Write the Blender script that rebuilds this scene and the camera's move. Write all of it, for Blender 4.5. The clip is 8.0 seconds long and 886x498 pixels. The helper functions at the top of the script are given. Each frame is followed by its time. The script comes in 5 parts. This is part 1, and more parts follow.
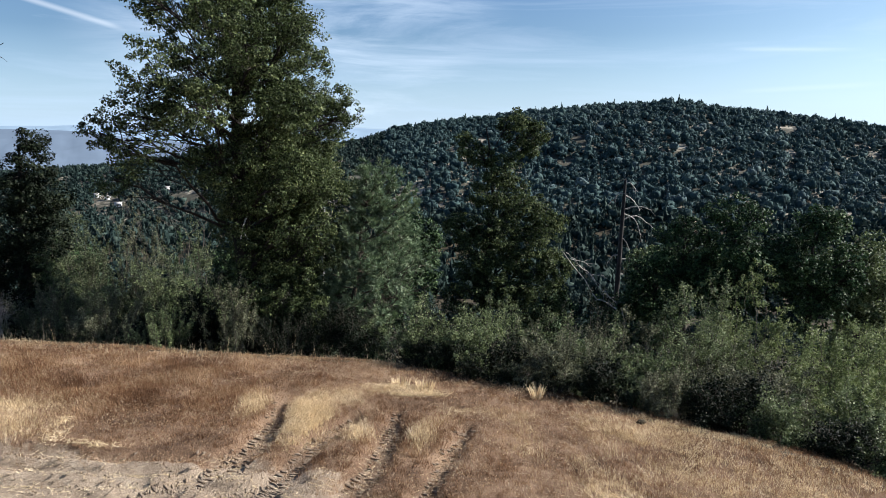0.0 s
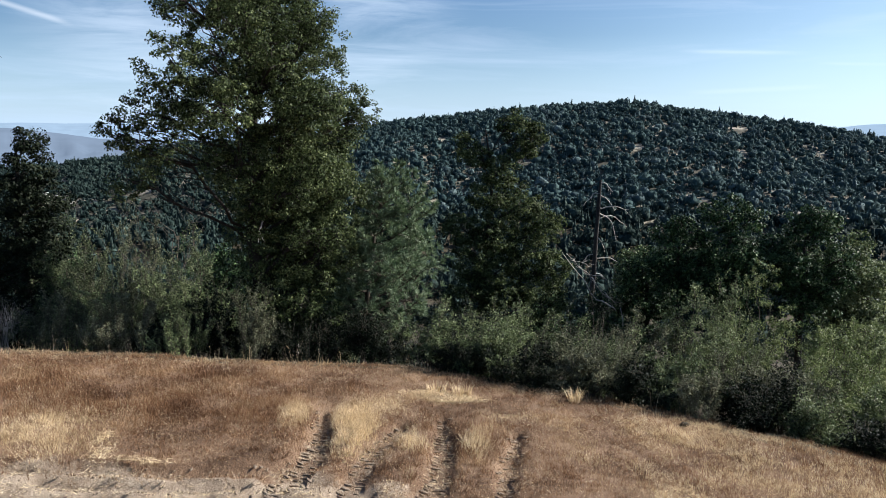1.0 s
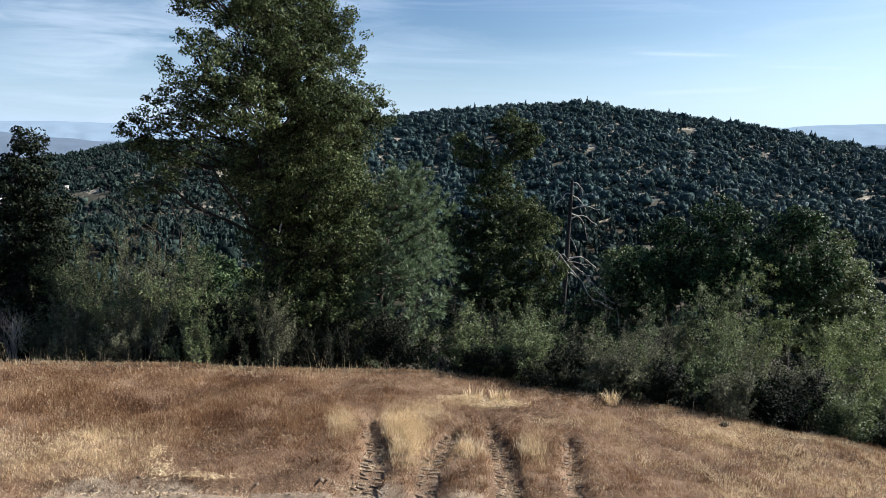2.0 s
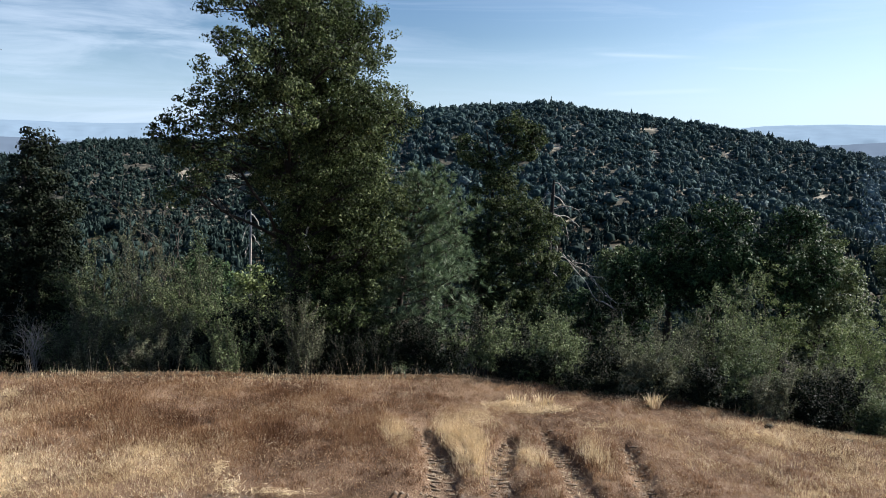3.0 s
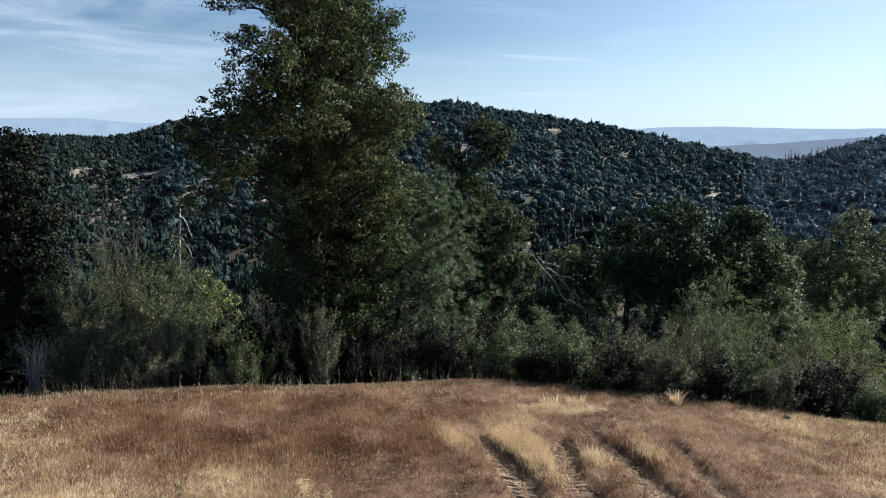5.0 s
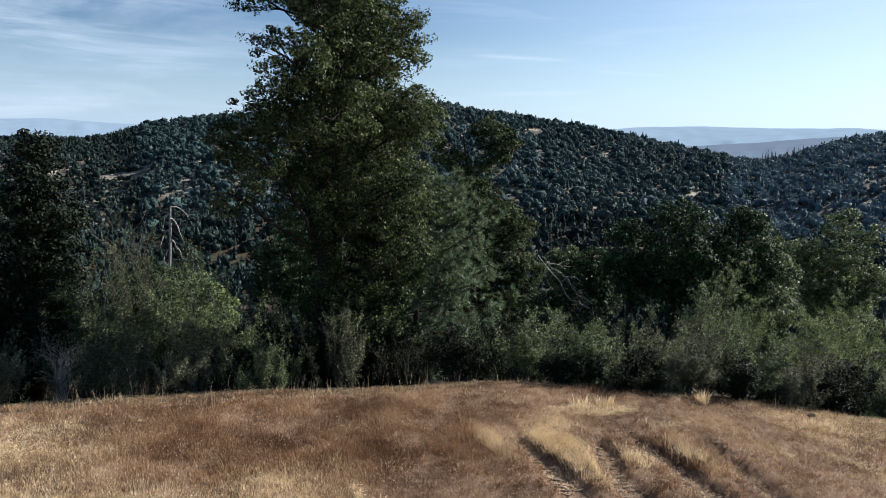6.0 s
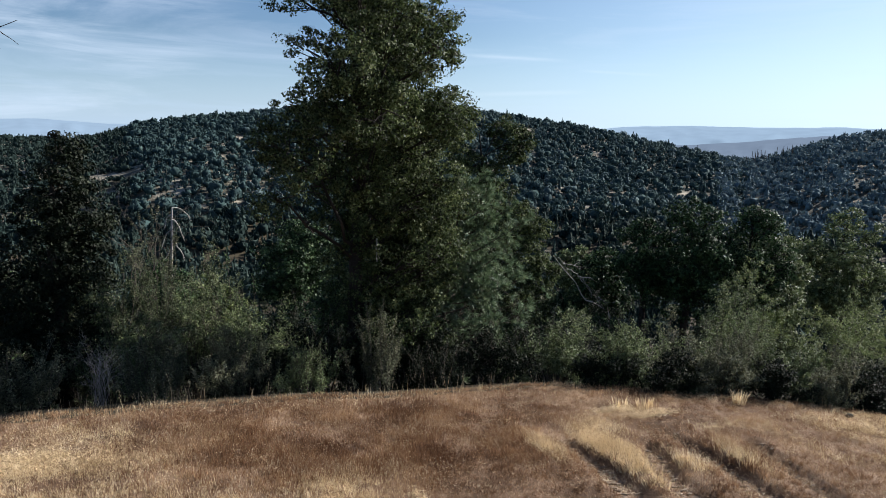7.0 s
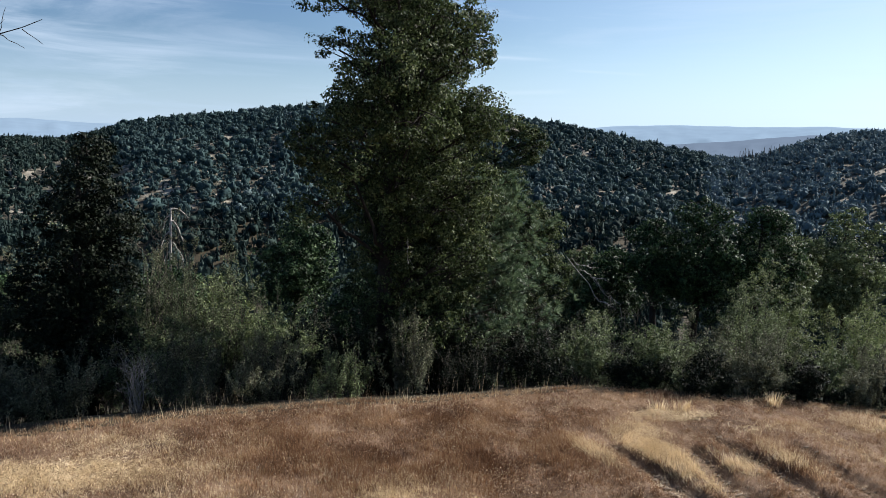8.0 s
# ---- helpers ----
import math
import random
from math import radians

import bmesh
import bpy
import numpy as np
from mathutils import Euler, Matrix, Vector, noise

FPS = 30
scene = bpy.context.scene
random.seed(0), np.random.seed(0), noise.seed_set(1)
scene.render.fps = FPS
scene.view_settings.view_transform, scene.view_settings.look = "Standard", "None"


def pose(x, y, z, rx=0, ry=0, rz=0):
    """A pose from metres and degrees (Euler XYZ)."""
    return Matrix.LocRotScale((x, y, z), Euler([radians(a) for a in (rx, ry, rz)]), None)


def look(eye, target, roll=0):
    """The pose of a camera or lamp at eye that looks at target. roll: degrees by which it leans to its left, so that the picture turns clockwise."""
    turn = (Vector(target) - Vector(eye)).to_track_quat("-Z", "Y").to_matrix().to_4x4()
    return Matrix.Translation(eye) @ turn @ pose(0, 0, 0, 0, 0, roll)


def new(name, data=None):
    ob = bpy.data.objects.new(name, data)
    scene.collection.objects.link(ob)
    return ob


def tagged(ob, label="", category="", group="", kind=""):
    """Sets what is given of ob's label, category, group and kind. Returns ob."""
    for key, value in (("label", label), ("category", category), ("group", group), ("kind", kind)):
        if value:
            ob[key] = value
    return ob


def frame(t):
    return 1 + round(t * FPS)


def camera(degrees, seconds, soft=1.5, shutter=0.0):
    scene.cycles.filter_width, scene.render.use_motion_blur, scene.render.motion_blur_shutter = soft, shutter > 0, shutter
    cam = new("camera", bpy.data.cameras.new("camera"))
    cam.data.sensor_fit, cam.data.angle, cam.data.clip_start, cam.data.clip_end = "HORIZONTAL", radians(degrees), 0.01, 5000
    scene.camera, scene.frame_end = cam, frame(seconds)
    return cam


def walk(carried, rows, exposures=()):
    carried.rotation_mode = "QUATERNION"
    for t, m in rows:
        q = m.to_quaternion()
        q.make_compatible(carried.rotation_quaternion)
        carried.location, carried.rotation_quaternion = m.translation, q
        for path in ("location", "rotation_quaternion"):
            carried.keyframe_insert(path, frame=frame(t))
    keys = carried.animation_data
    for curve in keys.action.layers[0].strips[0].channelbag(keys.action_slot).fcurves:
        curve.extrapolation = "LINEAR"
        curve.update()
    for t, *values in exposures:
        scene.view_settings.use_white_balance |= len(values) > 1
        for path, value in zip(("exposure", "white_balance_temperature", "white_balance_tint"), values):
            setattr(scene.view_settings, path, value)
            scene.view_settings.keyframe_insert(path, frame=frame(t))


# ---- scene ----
cam = camera(62.9, 8.0, 0.6)
METRES, EYE, TILT, LEAN, TURN = 10.0, 4.7, -8.9, 0.0, 0.0
ROWS = [
    (0.0, 0.0, 0.0, 0.0, -0.0, 0.0, -0.0),
    (0.5, -0.0737, 0.0144, 0.0039, -1.22, -0.0, 0.13),
    (1.0, -0.1538, 0.0276, 0.0085, -3.35, -0.06, 0.3),
    (1.5, -0.2346, 0.0421, 0.0127, -5.21, -0.1, 0.47),
    (3.0, -0.4581, 0.1045, 0.0276, -9.88, -0.2, 1.0),
    (3.5, -0.5241, 0.1278, 0.0322, -10.88, -0.22, 1.15),
    (4.0, -0.5875, 0.1418, 0.0367, -13.32, -0.32, 1.36),
    (5.5, -0.7388, 0.1822, 0.0486, -18.38, -0.48, 1.88),
    (6.0, -0.783, 0.1992, 0.0521, -18.89, -0.5, 2.02),
    (6.5, -0.8263, 0.2182, 0.0567, -19.22, -0.54, 2.1),
    (7.0, -0.8697, 0.2379, 0.0602, -19.66, -0.55, 2.21),
    (7.5, -0.9116, 0.2591, 0.0653, -20.24, -0.6, 2.31),
    (8.0, -0.9508, 0.2828, 0.0701, -20.58, -0.63, 2.36),
]
walk(cam, [(t, pose(0, 0, EYE, TILT, LEAN, TURN) @ pose(METRES * x, METRES * y, METRES * z, 90 + pitch, roll, yaw)) for t, x, y, z, yaw, pitch, roll in ROWS],
     [(0.0, 1.27, 6200, 11), (8.0, 1.07, 6250, 11.8)])

# ---- sky, sun, exposure ----
SUN_AZ, SUN_EL = 79.0, 28.0          # degrees clockwise from +y, degrees above the horizon
world = bpy.data.worlds.new("sky")
scene.world = world
world.use_nodes = True
wn, wl = world.node_tree.nodes, world.node_tree.links
wn.clear()
sky = wn.new("ShaderNodeTexSky")
sky.sky_type, sky.sun_disc = "NISHITA", False
sky.sun_elevation, sky.sun_rotation = radians(SUN_EL), radians(SUN_AZ)
sky.altitude, sky.air_density, sky.dust_density, sky.ozone_density = 600, 1.0, 1.1, 3.4
# thin cirrus: stretched noise over the sky's direction, thinning out overhead
tc = wn.new("ShaderNodeTexCoord")
sep = wn.new("ShaderNodeSeparateXYZ")
wl.new(tc.outputs["Generated"], sep.inputs[0])
mp = wn.new("ShaderNodeMapping")
mp.inputs["Rotation"].default_value = (radians(4), radians(12), radians(-12))
mp.inputs["Scale"].default_value = (1.6, 1.6, 16.0)
cn = wn.new("ShaderNodeTexNoise")
cn.inputs["Scale"].default_value, cn.inputs["Detail"].default_value, cn.inputs["Roughness"].default_value = 1.7, 7, 0.62
cn.inputs["Distortion"].default_value = 0.7
cr = wn.new("ShaderNodeValToRGB")
cr.color_ramp.elements[0].position, cr.color_ramp.elements[1].position = 0.46, 0.76
cr.color_ramp.elements[0].color, cr.color_ramp.elements[1].color = (0, 0, 0, 1), (0.42, 0.42, 0.42, 1)
mx = wn.new("ShaderNodeMixRGB")
mx.inputs[2].default_value = (6.1, 7.4, 9.2, 1)
bg, wo = wn.new("ShaderNodeBackground"), wn.new("ShaderNodeOutputWorld")
bg.inputs["Strength"].default_value = 0.047
wl.new(tc.outputs["Generated"], mp.inputs["Vector"])
wl.new(mp.outputs["Vector"], cn.inputs["Vector"])
wl.new(cn.outputs["Fac"], cr.inputs["Fac"])
clear = wn.new("ShaderNodeMixRGB")
clear.blend_type = "MULTIPLY"
clear.inputs[0].default_value, clear.inputs[2].default_value = 1.0, (0.91, 0.98, 1.03, 1)
wl.new(sky.outputs["Color"], clear.inputs[1])
wl.new(clear.outputs["Color"], mx.inputs[1])
# pale haze all round the horizon
hz = wn.new("ShaderNodeValToRGB")
hz.color_ramp.elements[0].position, hz.color_ramp.elements[1].position = 0.0, 0.13
hz.color_ramp.elements[0].color, hz.color_ramp.elements[1].color = (0.7, 0.7, 0.7, 1), (0, 0, 0, 1)
hm = wn.new("ShaderNodeMixRGB")
hm.inputs[2].default_value = (6.6, 8.7, 11.0, 1)
wl.new(sep.outputs["Z"], hz.inputs["Fac"])
wl.new(hz.outputs["Color"], hm.inputs[0])
wl.new(mx.outputs["Color"], hm.inputs[1])
# one contrail: a thin band of a great circle, fading along its length
c1, c2 = Vector((-0.508, 0.845, 0.165)).normalized(), Vector((-0.395, 0.909, 0.130)).normalized()


def dotted(v):
    q = wn.new("ShaderNodeVectorMath")
    q.operation = "DOT_PRODUCT"
    q.inputs[1].default_value = v
    wl.new(tc.outputs["Generated"], q.inputs[0])
    return q.outputs["Value"]


def ranged(value, a, b, lo, hi):
    q = wn.new("ShaderNodeMapRange")
    q.interpolation_type = "SMOOTHSTEP"
    for key, num in zip(("From Min", "From Max", "To Min", "To Max"), (a, b, lo, hi)):
        q.inputs[key].default_value = num
    wl.new(value, q.inputs["Value"])
    return q.outputs["Result"]


def times(a, b):
    q = wn.new("ShaderNodeMath")
    q.operation = "MULTIPLY"
    for k, v in enumerate((a, b)):
        if isinstance(v, float):
            q.inputs[k].default_value = v
        else:
            wl.new(v, q.inputs[k])
    return q.outputs[0]


wl.new(times(cr.outputs["Color"], ranged(sep.outputs["Z"], 0.2, 0.5, 1.0, 0.0)), mx.inputs[0])
ab = wn.new("ShaderNodeMath")
ab.operation = "ABSOLUTE"
wl.new(dotted(c1.cross(c2).normalized()), ab.inputs[0])
trail = times(ranged(ab.outputs[0], 0.0, 0.0052, 1.0, 0.0), ranged(dotted(c1), c1.dot(c2) - 0.002, c1.dot(c2) + 0.002, 0.0, 0.34))
tm = wn.new("ShaderNodeMixRGB")
tm.inputs[2].default_value = (10.5, 11.0, 11.6, 1)
wl.new(trail, tm.inputs[0])
# the low sky grows paler towards the sun
gm = wn.new("ShaderNodeMixRGB")
gm.inputs[2].default_value = (9.3, 12.2, 14.0, 1)
wl.new(times(ranged(dotted((math.sin(radians(SUN_AZ)), math.cos(radians(SUN_AZ)), 0.0)), 0.3, 1.0, 0.0, 0.44), ranged(sep.outputs["Z"], 0.0, 0.45, 1.0, 0.0)), gm.inputs[0])
wl.new(hm.outputs["Color"], gm.inputs[1])
wl.new(gm.outputs["Color"], tm.inputs[1])
# brighter slanting cirrus streaks in one part of the sky
mp2, cn2 = wn.new("ShaderNodeMapping"), wn.new("ShaderNodeTexNoise")
mp2.inputs["Rotation"].default_value = (0, radians(-20), radians(10))
mp2.inputs["Scale"].default_value = (2.2, 2.2, 15.0)
cn2.inputs["Scale"].default_value, cn2.inputs["Detail"].default_value, cn2.inputs["Roughness"].default_value = 1.9, 8, 0.6
cn2.inputs["Distortion"].default_value = 0.5
wl.new(tc.outputs["Generated"], mp2.inputs["Vector"])
wl.new(mp2.outputs["Vector"], cn2.inputs["Vector"])
streak = times(ranged(cn2.outputs["Fac"], 0.42, 0.70, 0.0, 0.42), ranged(dotted((-0.19, 0.97, 0.15)), 0.955, 0.995, 0.0, 1.0))
sm = wn.new("ShaderNodeMixRGB")
sm.inputs[2].default_value = (8.0, 9.3, 10.8, 1)
wl.new(streak, sm.inputs[0])
wl.new(tm.outputs["Color"], sm.inputs[1])
# three small faint wisps above the saddle
wisp = wn.new("ShaderNodeMixRGB")
wisp.inputs[2].default_value = (9.5, 10.6, 11.6, 1)
wisps = []
for mid_, slant, half, thick, k in (((0.4257, 0.8989, 0.1027), -0.055, 0.055, 0.0042, 0.36), ((0.545, 0.832, 0.083), -0.06, 0.04, 0.003, 0.25), ((0.44, 0.894, 0.057), 0.03, 0.06, 0.005, 0.14)):
    mid_ = Vector(mid_).normalized()
    across = Vector((mid_.y, -mid_.x, slant)).cross(mid_).normalized()
    off = wn.new("ShaderNodeMath")
    off.operation = "ABSOLUTE"
    wl.new(dotted(across), off.inputs[0])
    wisps.append(times(ranged(off.outputs[0], 0.0, thick, 1.0, 0.0), ranged(dotted(mid_), math.cos(half * 1.5), math.cos(half * 0.3), 0.0, k)))
total = wn.new("ShaderNodeMath")
total.operation = "MAXIMUM"
wl.new(wisps[0], total.inputs[0])
wl.new(wisps[1], total.inputs[1])
total2 = wn.new("ShaderNodeMath")
total2.operation = "MAXIMUM"
wl.new(total.outputs[0], total2.inputs[0])
wl.new(wisps[2], total2.inputs[1])
wl.new(times(total2.outputs[0], ranged(cn2.outputs["Fac"], 0.3, 0.6, 0.3, 1.0)), wisp.inputs[0])
wl.new(sm.outputs["Color"], wisp.inputs[1])
wl.new(wisp.outputs["Color"], bg.inputs["Color"])
wl.new(bg.outputs["Background"], wo.inputs["Surface"])

sun = new("sun", bpy.data.lights.new("sun", "SUN"))
sun.data.energy, sun.data.angle, sun.data.color = 5.0, radians(0.53), (1.0, 0.95, 0.87)
sa, se = radians(SUN_AZ), radians(SUN_EL)
SUN_DIR = Vector((math.sin(sa) * math.cos(se), math.cos(sa) * math.cos(se), math.sin(se)))
sun.matrix_world = look(SUN_DIR * 50, (0, 0, 0))


# ---- materials ----
def node_material(name):
    m = bpy.data.materials.new(name)
    m.use_nodes = True
    n, l = m.node_tree.nodes, m.node_tree.links
    return m, n, l, n["Principled BSDF"]


def ramp(n, stops):
    r = n.new("ShaderNodeValToRGB")
    e = r.color_ramp.elements
    while len(e) < len(stops):
        e.new(0.5)
    for k, (p, c) in enumerate(stops):
        e[k].position, e[k].color = p, (*c, 1)
    return r


def leaf_material(name, dark, mid, pale, rough=0.5, through_light=0.25, spec=0.2, patch=1.6, vary=0.35):
    """Foliage: each leaf its own tone between three, tones drifting from bough to bough, with some light passing through."""
    m, n, l, b = node_material(name)
    g = n.new("ShaderNodeNewGeometry")
    tcoord, drift = n.new("ShaderNodeTexCoord"), n.new("ShaderNodeTexNoise")
    drift.inputs["Scale"].default_value, drift.inputs["Detail"].default_value = patch, 3
    l.new(tcoord.outputs["Object"], drift.inputs["Vector"])
    r = ramp(n, ((0.0, dark), (0.6, mid), (1.0, pale)))
    mixed = n.new("ShaderNodeMath")
    mixed.operation = "MULTIPLY_ADD"
    shifted = n.new("ShaderNodeMapRange")
    for key, num in zip(("From Min", "From Max", "To Min", "To Max"), (0.3, 0.7, -vary, vary)):
        shifted.inputs[key].default_value = num
    l.new(drift.outputs["Fac"], shifted.inputs["Value"])
    l.new(g.outputs["Random Per Island"], mixed.inputs[0])
    mixed.inputs[1].default_value = 0.85
    l.new(shifted.outputs["Result"], mixed.inputs[2])
    l.new(mixed.outputs[0], r.inputs["Fac"])
    l.new(r.outputs["Color"], b.inputs["Base Color"])
    b.inputs["Roughness"].default_value = rough
    b.inputs["Specular IOR Level"].default_value = spec
    t = n.new("ShaderNodeBsdfTranslucent")
    l.new(r.outputs["Color"], t.inputs["Color"])
    mix = n.new("ShaderNodeMixShader")
    mix.inputs[0].default_value = through_light
    l.new(b.outputs[0], mix.inputs[1])
    l.new(t.outputs[0], mix.inputs[2])
    l.new(mix.outputs[0], n["Material Output"].inputs["Surface"])
    return m


def rough_material(name, stops, scale, fine, bump=0.5, dist=0.02, rough=0.9, stretch=(1, 1, 1)):
    """Soil, bark, wood: two noises of different size mixed into a ramp of tones, with relief."""
    m, n, l, b = node_material(name)
    tcoord, mapping = n.new("ShaderNodeTexCoord"), n.new("ShaderNodeMapping")
    mapping.inputs["Scale"].default_value = stretch
    l.new(tcoord.outputs["Object"], mapping.inputs["Vector"])
    big, small = n.new("ShaderNodeTexNoise"), n.new("ShaderNodeTexNoise")
    big.inputs["Scale"].default_value, big.inputs["Detail"].default_value = scale, 4
    small.inputs["Scale"].default_value, small.inputs["Detail"].default_value = fine, 6
    small.inputs["Roughness"].default_value = 0.7
    mix = n.new("ShaderNodeMixRGB")
    mix.inputs[0].default_value = 0.55
    for q in (big, small):
        l.new(mapping.outputs[0], q.inputs["Vector"])
    l.new(big.outputs["Fac"], mix.inputs[1])
    l.new(small.outputs["Fac"], mix.inputs[2])
    r = ramp(n, stops)
    l.new(mix.outputs[0], r.inputs["Fac"])
    l.new(r.outputs["Color"], b.inputs["Base Color"])
    bp = n.new("ShaderNodeBump")
    bp.inputs["Strength"].default_value, bp.inputs["Distance"].default_value = bump, dist
    l.new(small.outputs["Fac"], bp.inputs["Height"])
    l.new(bp.outputs[0], b.inputs["Normal"])
    b.inputs["Roughness"].default_value = rough
    b.inputs["Specular IOR Level"].default_value = 0.2
    return m


CLOD = rough_material("clod_soil", ((0.3, (0.090, 0.066, 0.047)), (0.5, (0.205, 0.156, 0.112)), (0.75, (0.370, 0.300, 0.225))), 6, 60, 0.9, 0.01)
LITTER = rough_material("leaf_litter", ((0.3, (0.021, 0.018, 0.011)), (0.55, (0.053, 0.042, 0.024)), (0.75, (0.099, 0.077, 0.042))), 0.6, 14, 0.8, 0.03)
HILL_GROUND = rough_material("hill_ground", ((0.40, (0.034, 0.036, 0.026)), (0.51, (0.080, 0.072, 0.053)), (0.58, (0.320, 0.285, 0.225))), 0.05, 0.25, 0.5, 0.3)
BARK = rough_material("bark", ((0.3, (0.011, 0.010, 0.008)), (0.55, (0.029, 0.024, 0.021)), (0.75, (0.064, 0.056, 0.050))), 3, 26, 1.0, 0.03, stretch=(1, 1, 0.25))
PINE_BARK = rough_material("pine_bark", ((0.3, (0.024, 0.020, 0.015)), (0.55, (0.064, 0.050, 0.039)), (0.75, (0.113, 0.092, 0.071))), 3, 30, 1.0, 0.02, stretch=(1, 1, 0.3))
DEAD_WOOD = rough_material("weathered_wood", ((0.3, (0.165, 0.155, 0.142)), (0.55, (0.350, 0.325, 0.298)), (0.75, (0.530, 0.500, 0.460))), 2, 18, 0.8, 0.02, stretch=(1, 1, 0.15))
CHARRED = rough_material("charred_wood", ((0.4, (0.015, 0.013, 0.013)), (0.62, (0.042, 0.039, 0.036)), (0.8, (0.185, 0.168, 0.160))), 1.2, 14, 0.8, 0.02, stretch=(1, 1, 0.15))
TWIG = rough_material("grey_twig", ((0.3, (0.035, 0.030, 0.024)), (0.6, (0.092, 0.079, 0.064)), (0.8, (0.183, 0.162, 0.134))), 4, 30, 0.4, 0.005)

def meadow_material():
    """Dry thatch giving way to bare soil, by the share of bare ground that the mesh carries, with a ragged border."""
    m, n, l, b = node_material("meadow_ground")
    tcoord = n.new("ShaderNodeTexCoord")

    def grain(scale, detail):
        q = n.new("ShaderNodeTexNoise")
        q.inputs["Scale"].default_value, q.inputs["Detail"].default_value, q.inputs["Roughness"].default_value = scale, detail, 0.7
        l.new(tcoord.outputs["Object"], q.inputs["Vector"])
        return q.outputs["Fac"]

    def mixed(fac, one, two):
        q = n.new("ShaderNodeMixRGB")
        for k, v in enumerate((fac, one, two)):
            if isinstance(v, float):
                q.inputs[k].default_value = v
            else:
                l.new(v, q.inputs[k])
        return q.outputs["Color"]

    fine, border = grain(58, 6), grain(7, 5)
    thatch = ramp(n, ((0.36, (0.047, 0.029, 0.018)), (0.5, (0.166, 0.103, 0.064)), (0.64, (0.320, 0.222, 0.145))))
    soil = ramp(n, ((0.3, (0.100, 0.074, 0.053)), (0.5, (0.270, 0.208, 0.150)), (0.66, (0.470, 0.388, 0.295))))
    l.new(mixed(0.55, grain(0.9, 4), fine), thatch.inputs["Fac"])
    l.new(mixed(0.6, grain(1.6, 4), fine), soil.inputs["Fac"])
    bare = n.new("ShaderNodeAttribute")
    bare.attribute_name = "bare"
    ragged = n.new("ShaderNodeMath")
    ragged.operation = "ADD"
    l.new(bare.outputs["Fac"], ragged.inputs[0])
    l.new(border, ragged.inputs[1])
    share = n.new("ShaderNodeMapRange")
    share.interpolation_type = "SMOOTHSTEP"
    share.inputs["From Min"].default_value, share.inputs["From Max"].default_value = 0.82, 1.12
    l.new(ragged.outputs[0], share.inputs["Value"])
    l.new(mixed(share.outputs["Result"], thatch.outputs["Color"], soil.outputs["Color"]), b.inputs["Base Color"])
    bp = n.new("ShaderNodeBump")
    bp.inputs["Strength"].default_value, bp.inputs["Distance"].default_value = 1.0, 0.045
    l.new(mixed(0.35, fine, border), bp.inputs["Height"])
    l.new(bp.outputs[0], b.inputs["Normal"])
    b.inputs["Roughness"].default_value, b.inputs["Specular IOR Level"].default_value = 0.92, 0.15
    return m


MEADOW = meadow_material()
# Dark valley conifer green, slightly hazed blue; also carries the western slope's shade.
VALLEY_AND_SHADE_LEAF = leaf_material("valley_and_shade_leaf", (0.012, 0.022, 0.020), (0.026, 0.043, 0.038), (0.052, 0.074, 0.062), 0.8, 0.1, 0.05, 0.2, 0.4)
OAK_LEAF = leaf_material("oak_leaf", (0.008, 0.012, 0.004), (0.058, 0.082, 0.030), (0.196, 0.222, 0.098), 0.6, 0.32, 0.13, 1.2, 0.22)
# Near-black leaf: shade is put into the colour of the plants that use it.
SHADE_DARK_LEAF = leaf_material("shade_dark_leaf", (0.003, 0.006, 0.002), (0.009, 0.015, 0.007), (0.028, 0.036, 0.017), 0.65, 0.10, 0.12)
MID_LEAF = leaf_material("slope_oak_leaf", (0.005, 0.011, 0.004), (0.036, 0.070, 0.027), (0.132, 0.190, 0.084), 0.6, 0.12, 0.12)
GREEN_LEAF = leaf_material("green_shrub_leaf", (0.022, 0.033, 0.012), (0.125, 0.160, 0.068), (0.290, 0.330, 0.165), 0.6, 0.2, 0.18)
OLIVE_LEAF = leaf_material("olive_shrub_leaf", (0.014, 0.021, 0.009), (0.088, 0.110, 0.052), (0.225, 0.250, 0.140), 0.65, 0.2, 0.16)
GREY_LEAF = leaf_material("grey_shrub_leaf", (0.025, 0.029, 0.016), (0.125, 0.133, 0.076), (0.300, 0.298, 0.200), 0.7, 0.2, 0.15)
BRIGHT_LEAF = leaf_material("bright_shrub_leaf", (0.050, 0.070, 0.022), (0.170, 0.212, 0.074), (0.350, 0.385, 0.180), 0.6, 0.22, 0.2)
NEEDLE = leaf_material("pine_needle", (0.041, 0.070, 0.035), (0.146, 0.204, 0.106), (0.325, 0.388, 0.249), 0.5, 0.2, 0.3)
# Hill leaves: aerial haze is put in as a blue tint and raised darks.
HAZED_HILL_LEAF = leaf_material("hazed_hill_leaf", (0.031, 0.053, 0.055), (0.042, 0.070, 0.069), (0.066, 0.100, 0.096), 0.9, 0.1, 0.05, 0.11, 0.5)
# Grey pine green, paled with haze colour between the hill and the spur.
HAZED_GREY_PINE_LEAF = leaf_material("hazed_grey_pine_leaf", (0.044, 0.068, 0.072), (0.072, 0.104, 0.107), (0.112, 0.150, 0.150), 0.9, 0.1, 0.05, 0.11, 0.4)
# Far spur: the thickest distance haze is mixed into these pale blue-grey tones.
HAZED_SPUR_LEAF = leaf_material("hazed_spur_leaf", (0.062, 0.094, 0.108), (0.105, 0.150, 0.166), (0.155, 0.206, 0.218), 0.9, 0.1, 0.05, 0.11, 0.4)
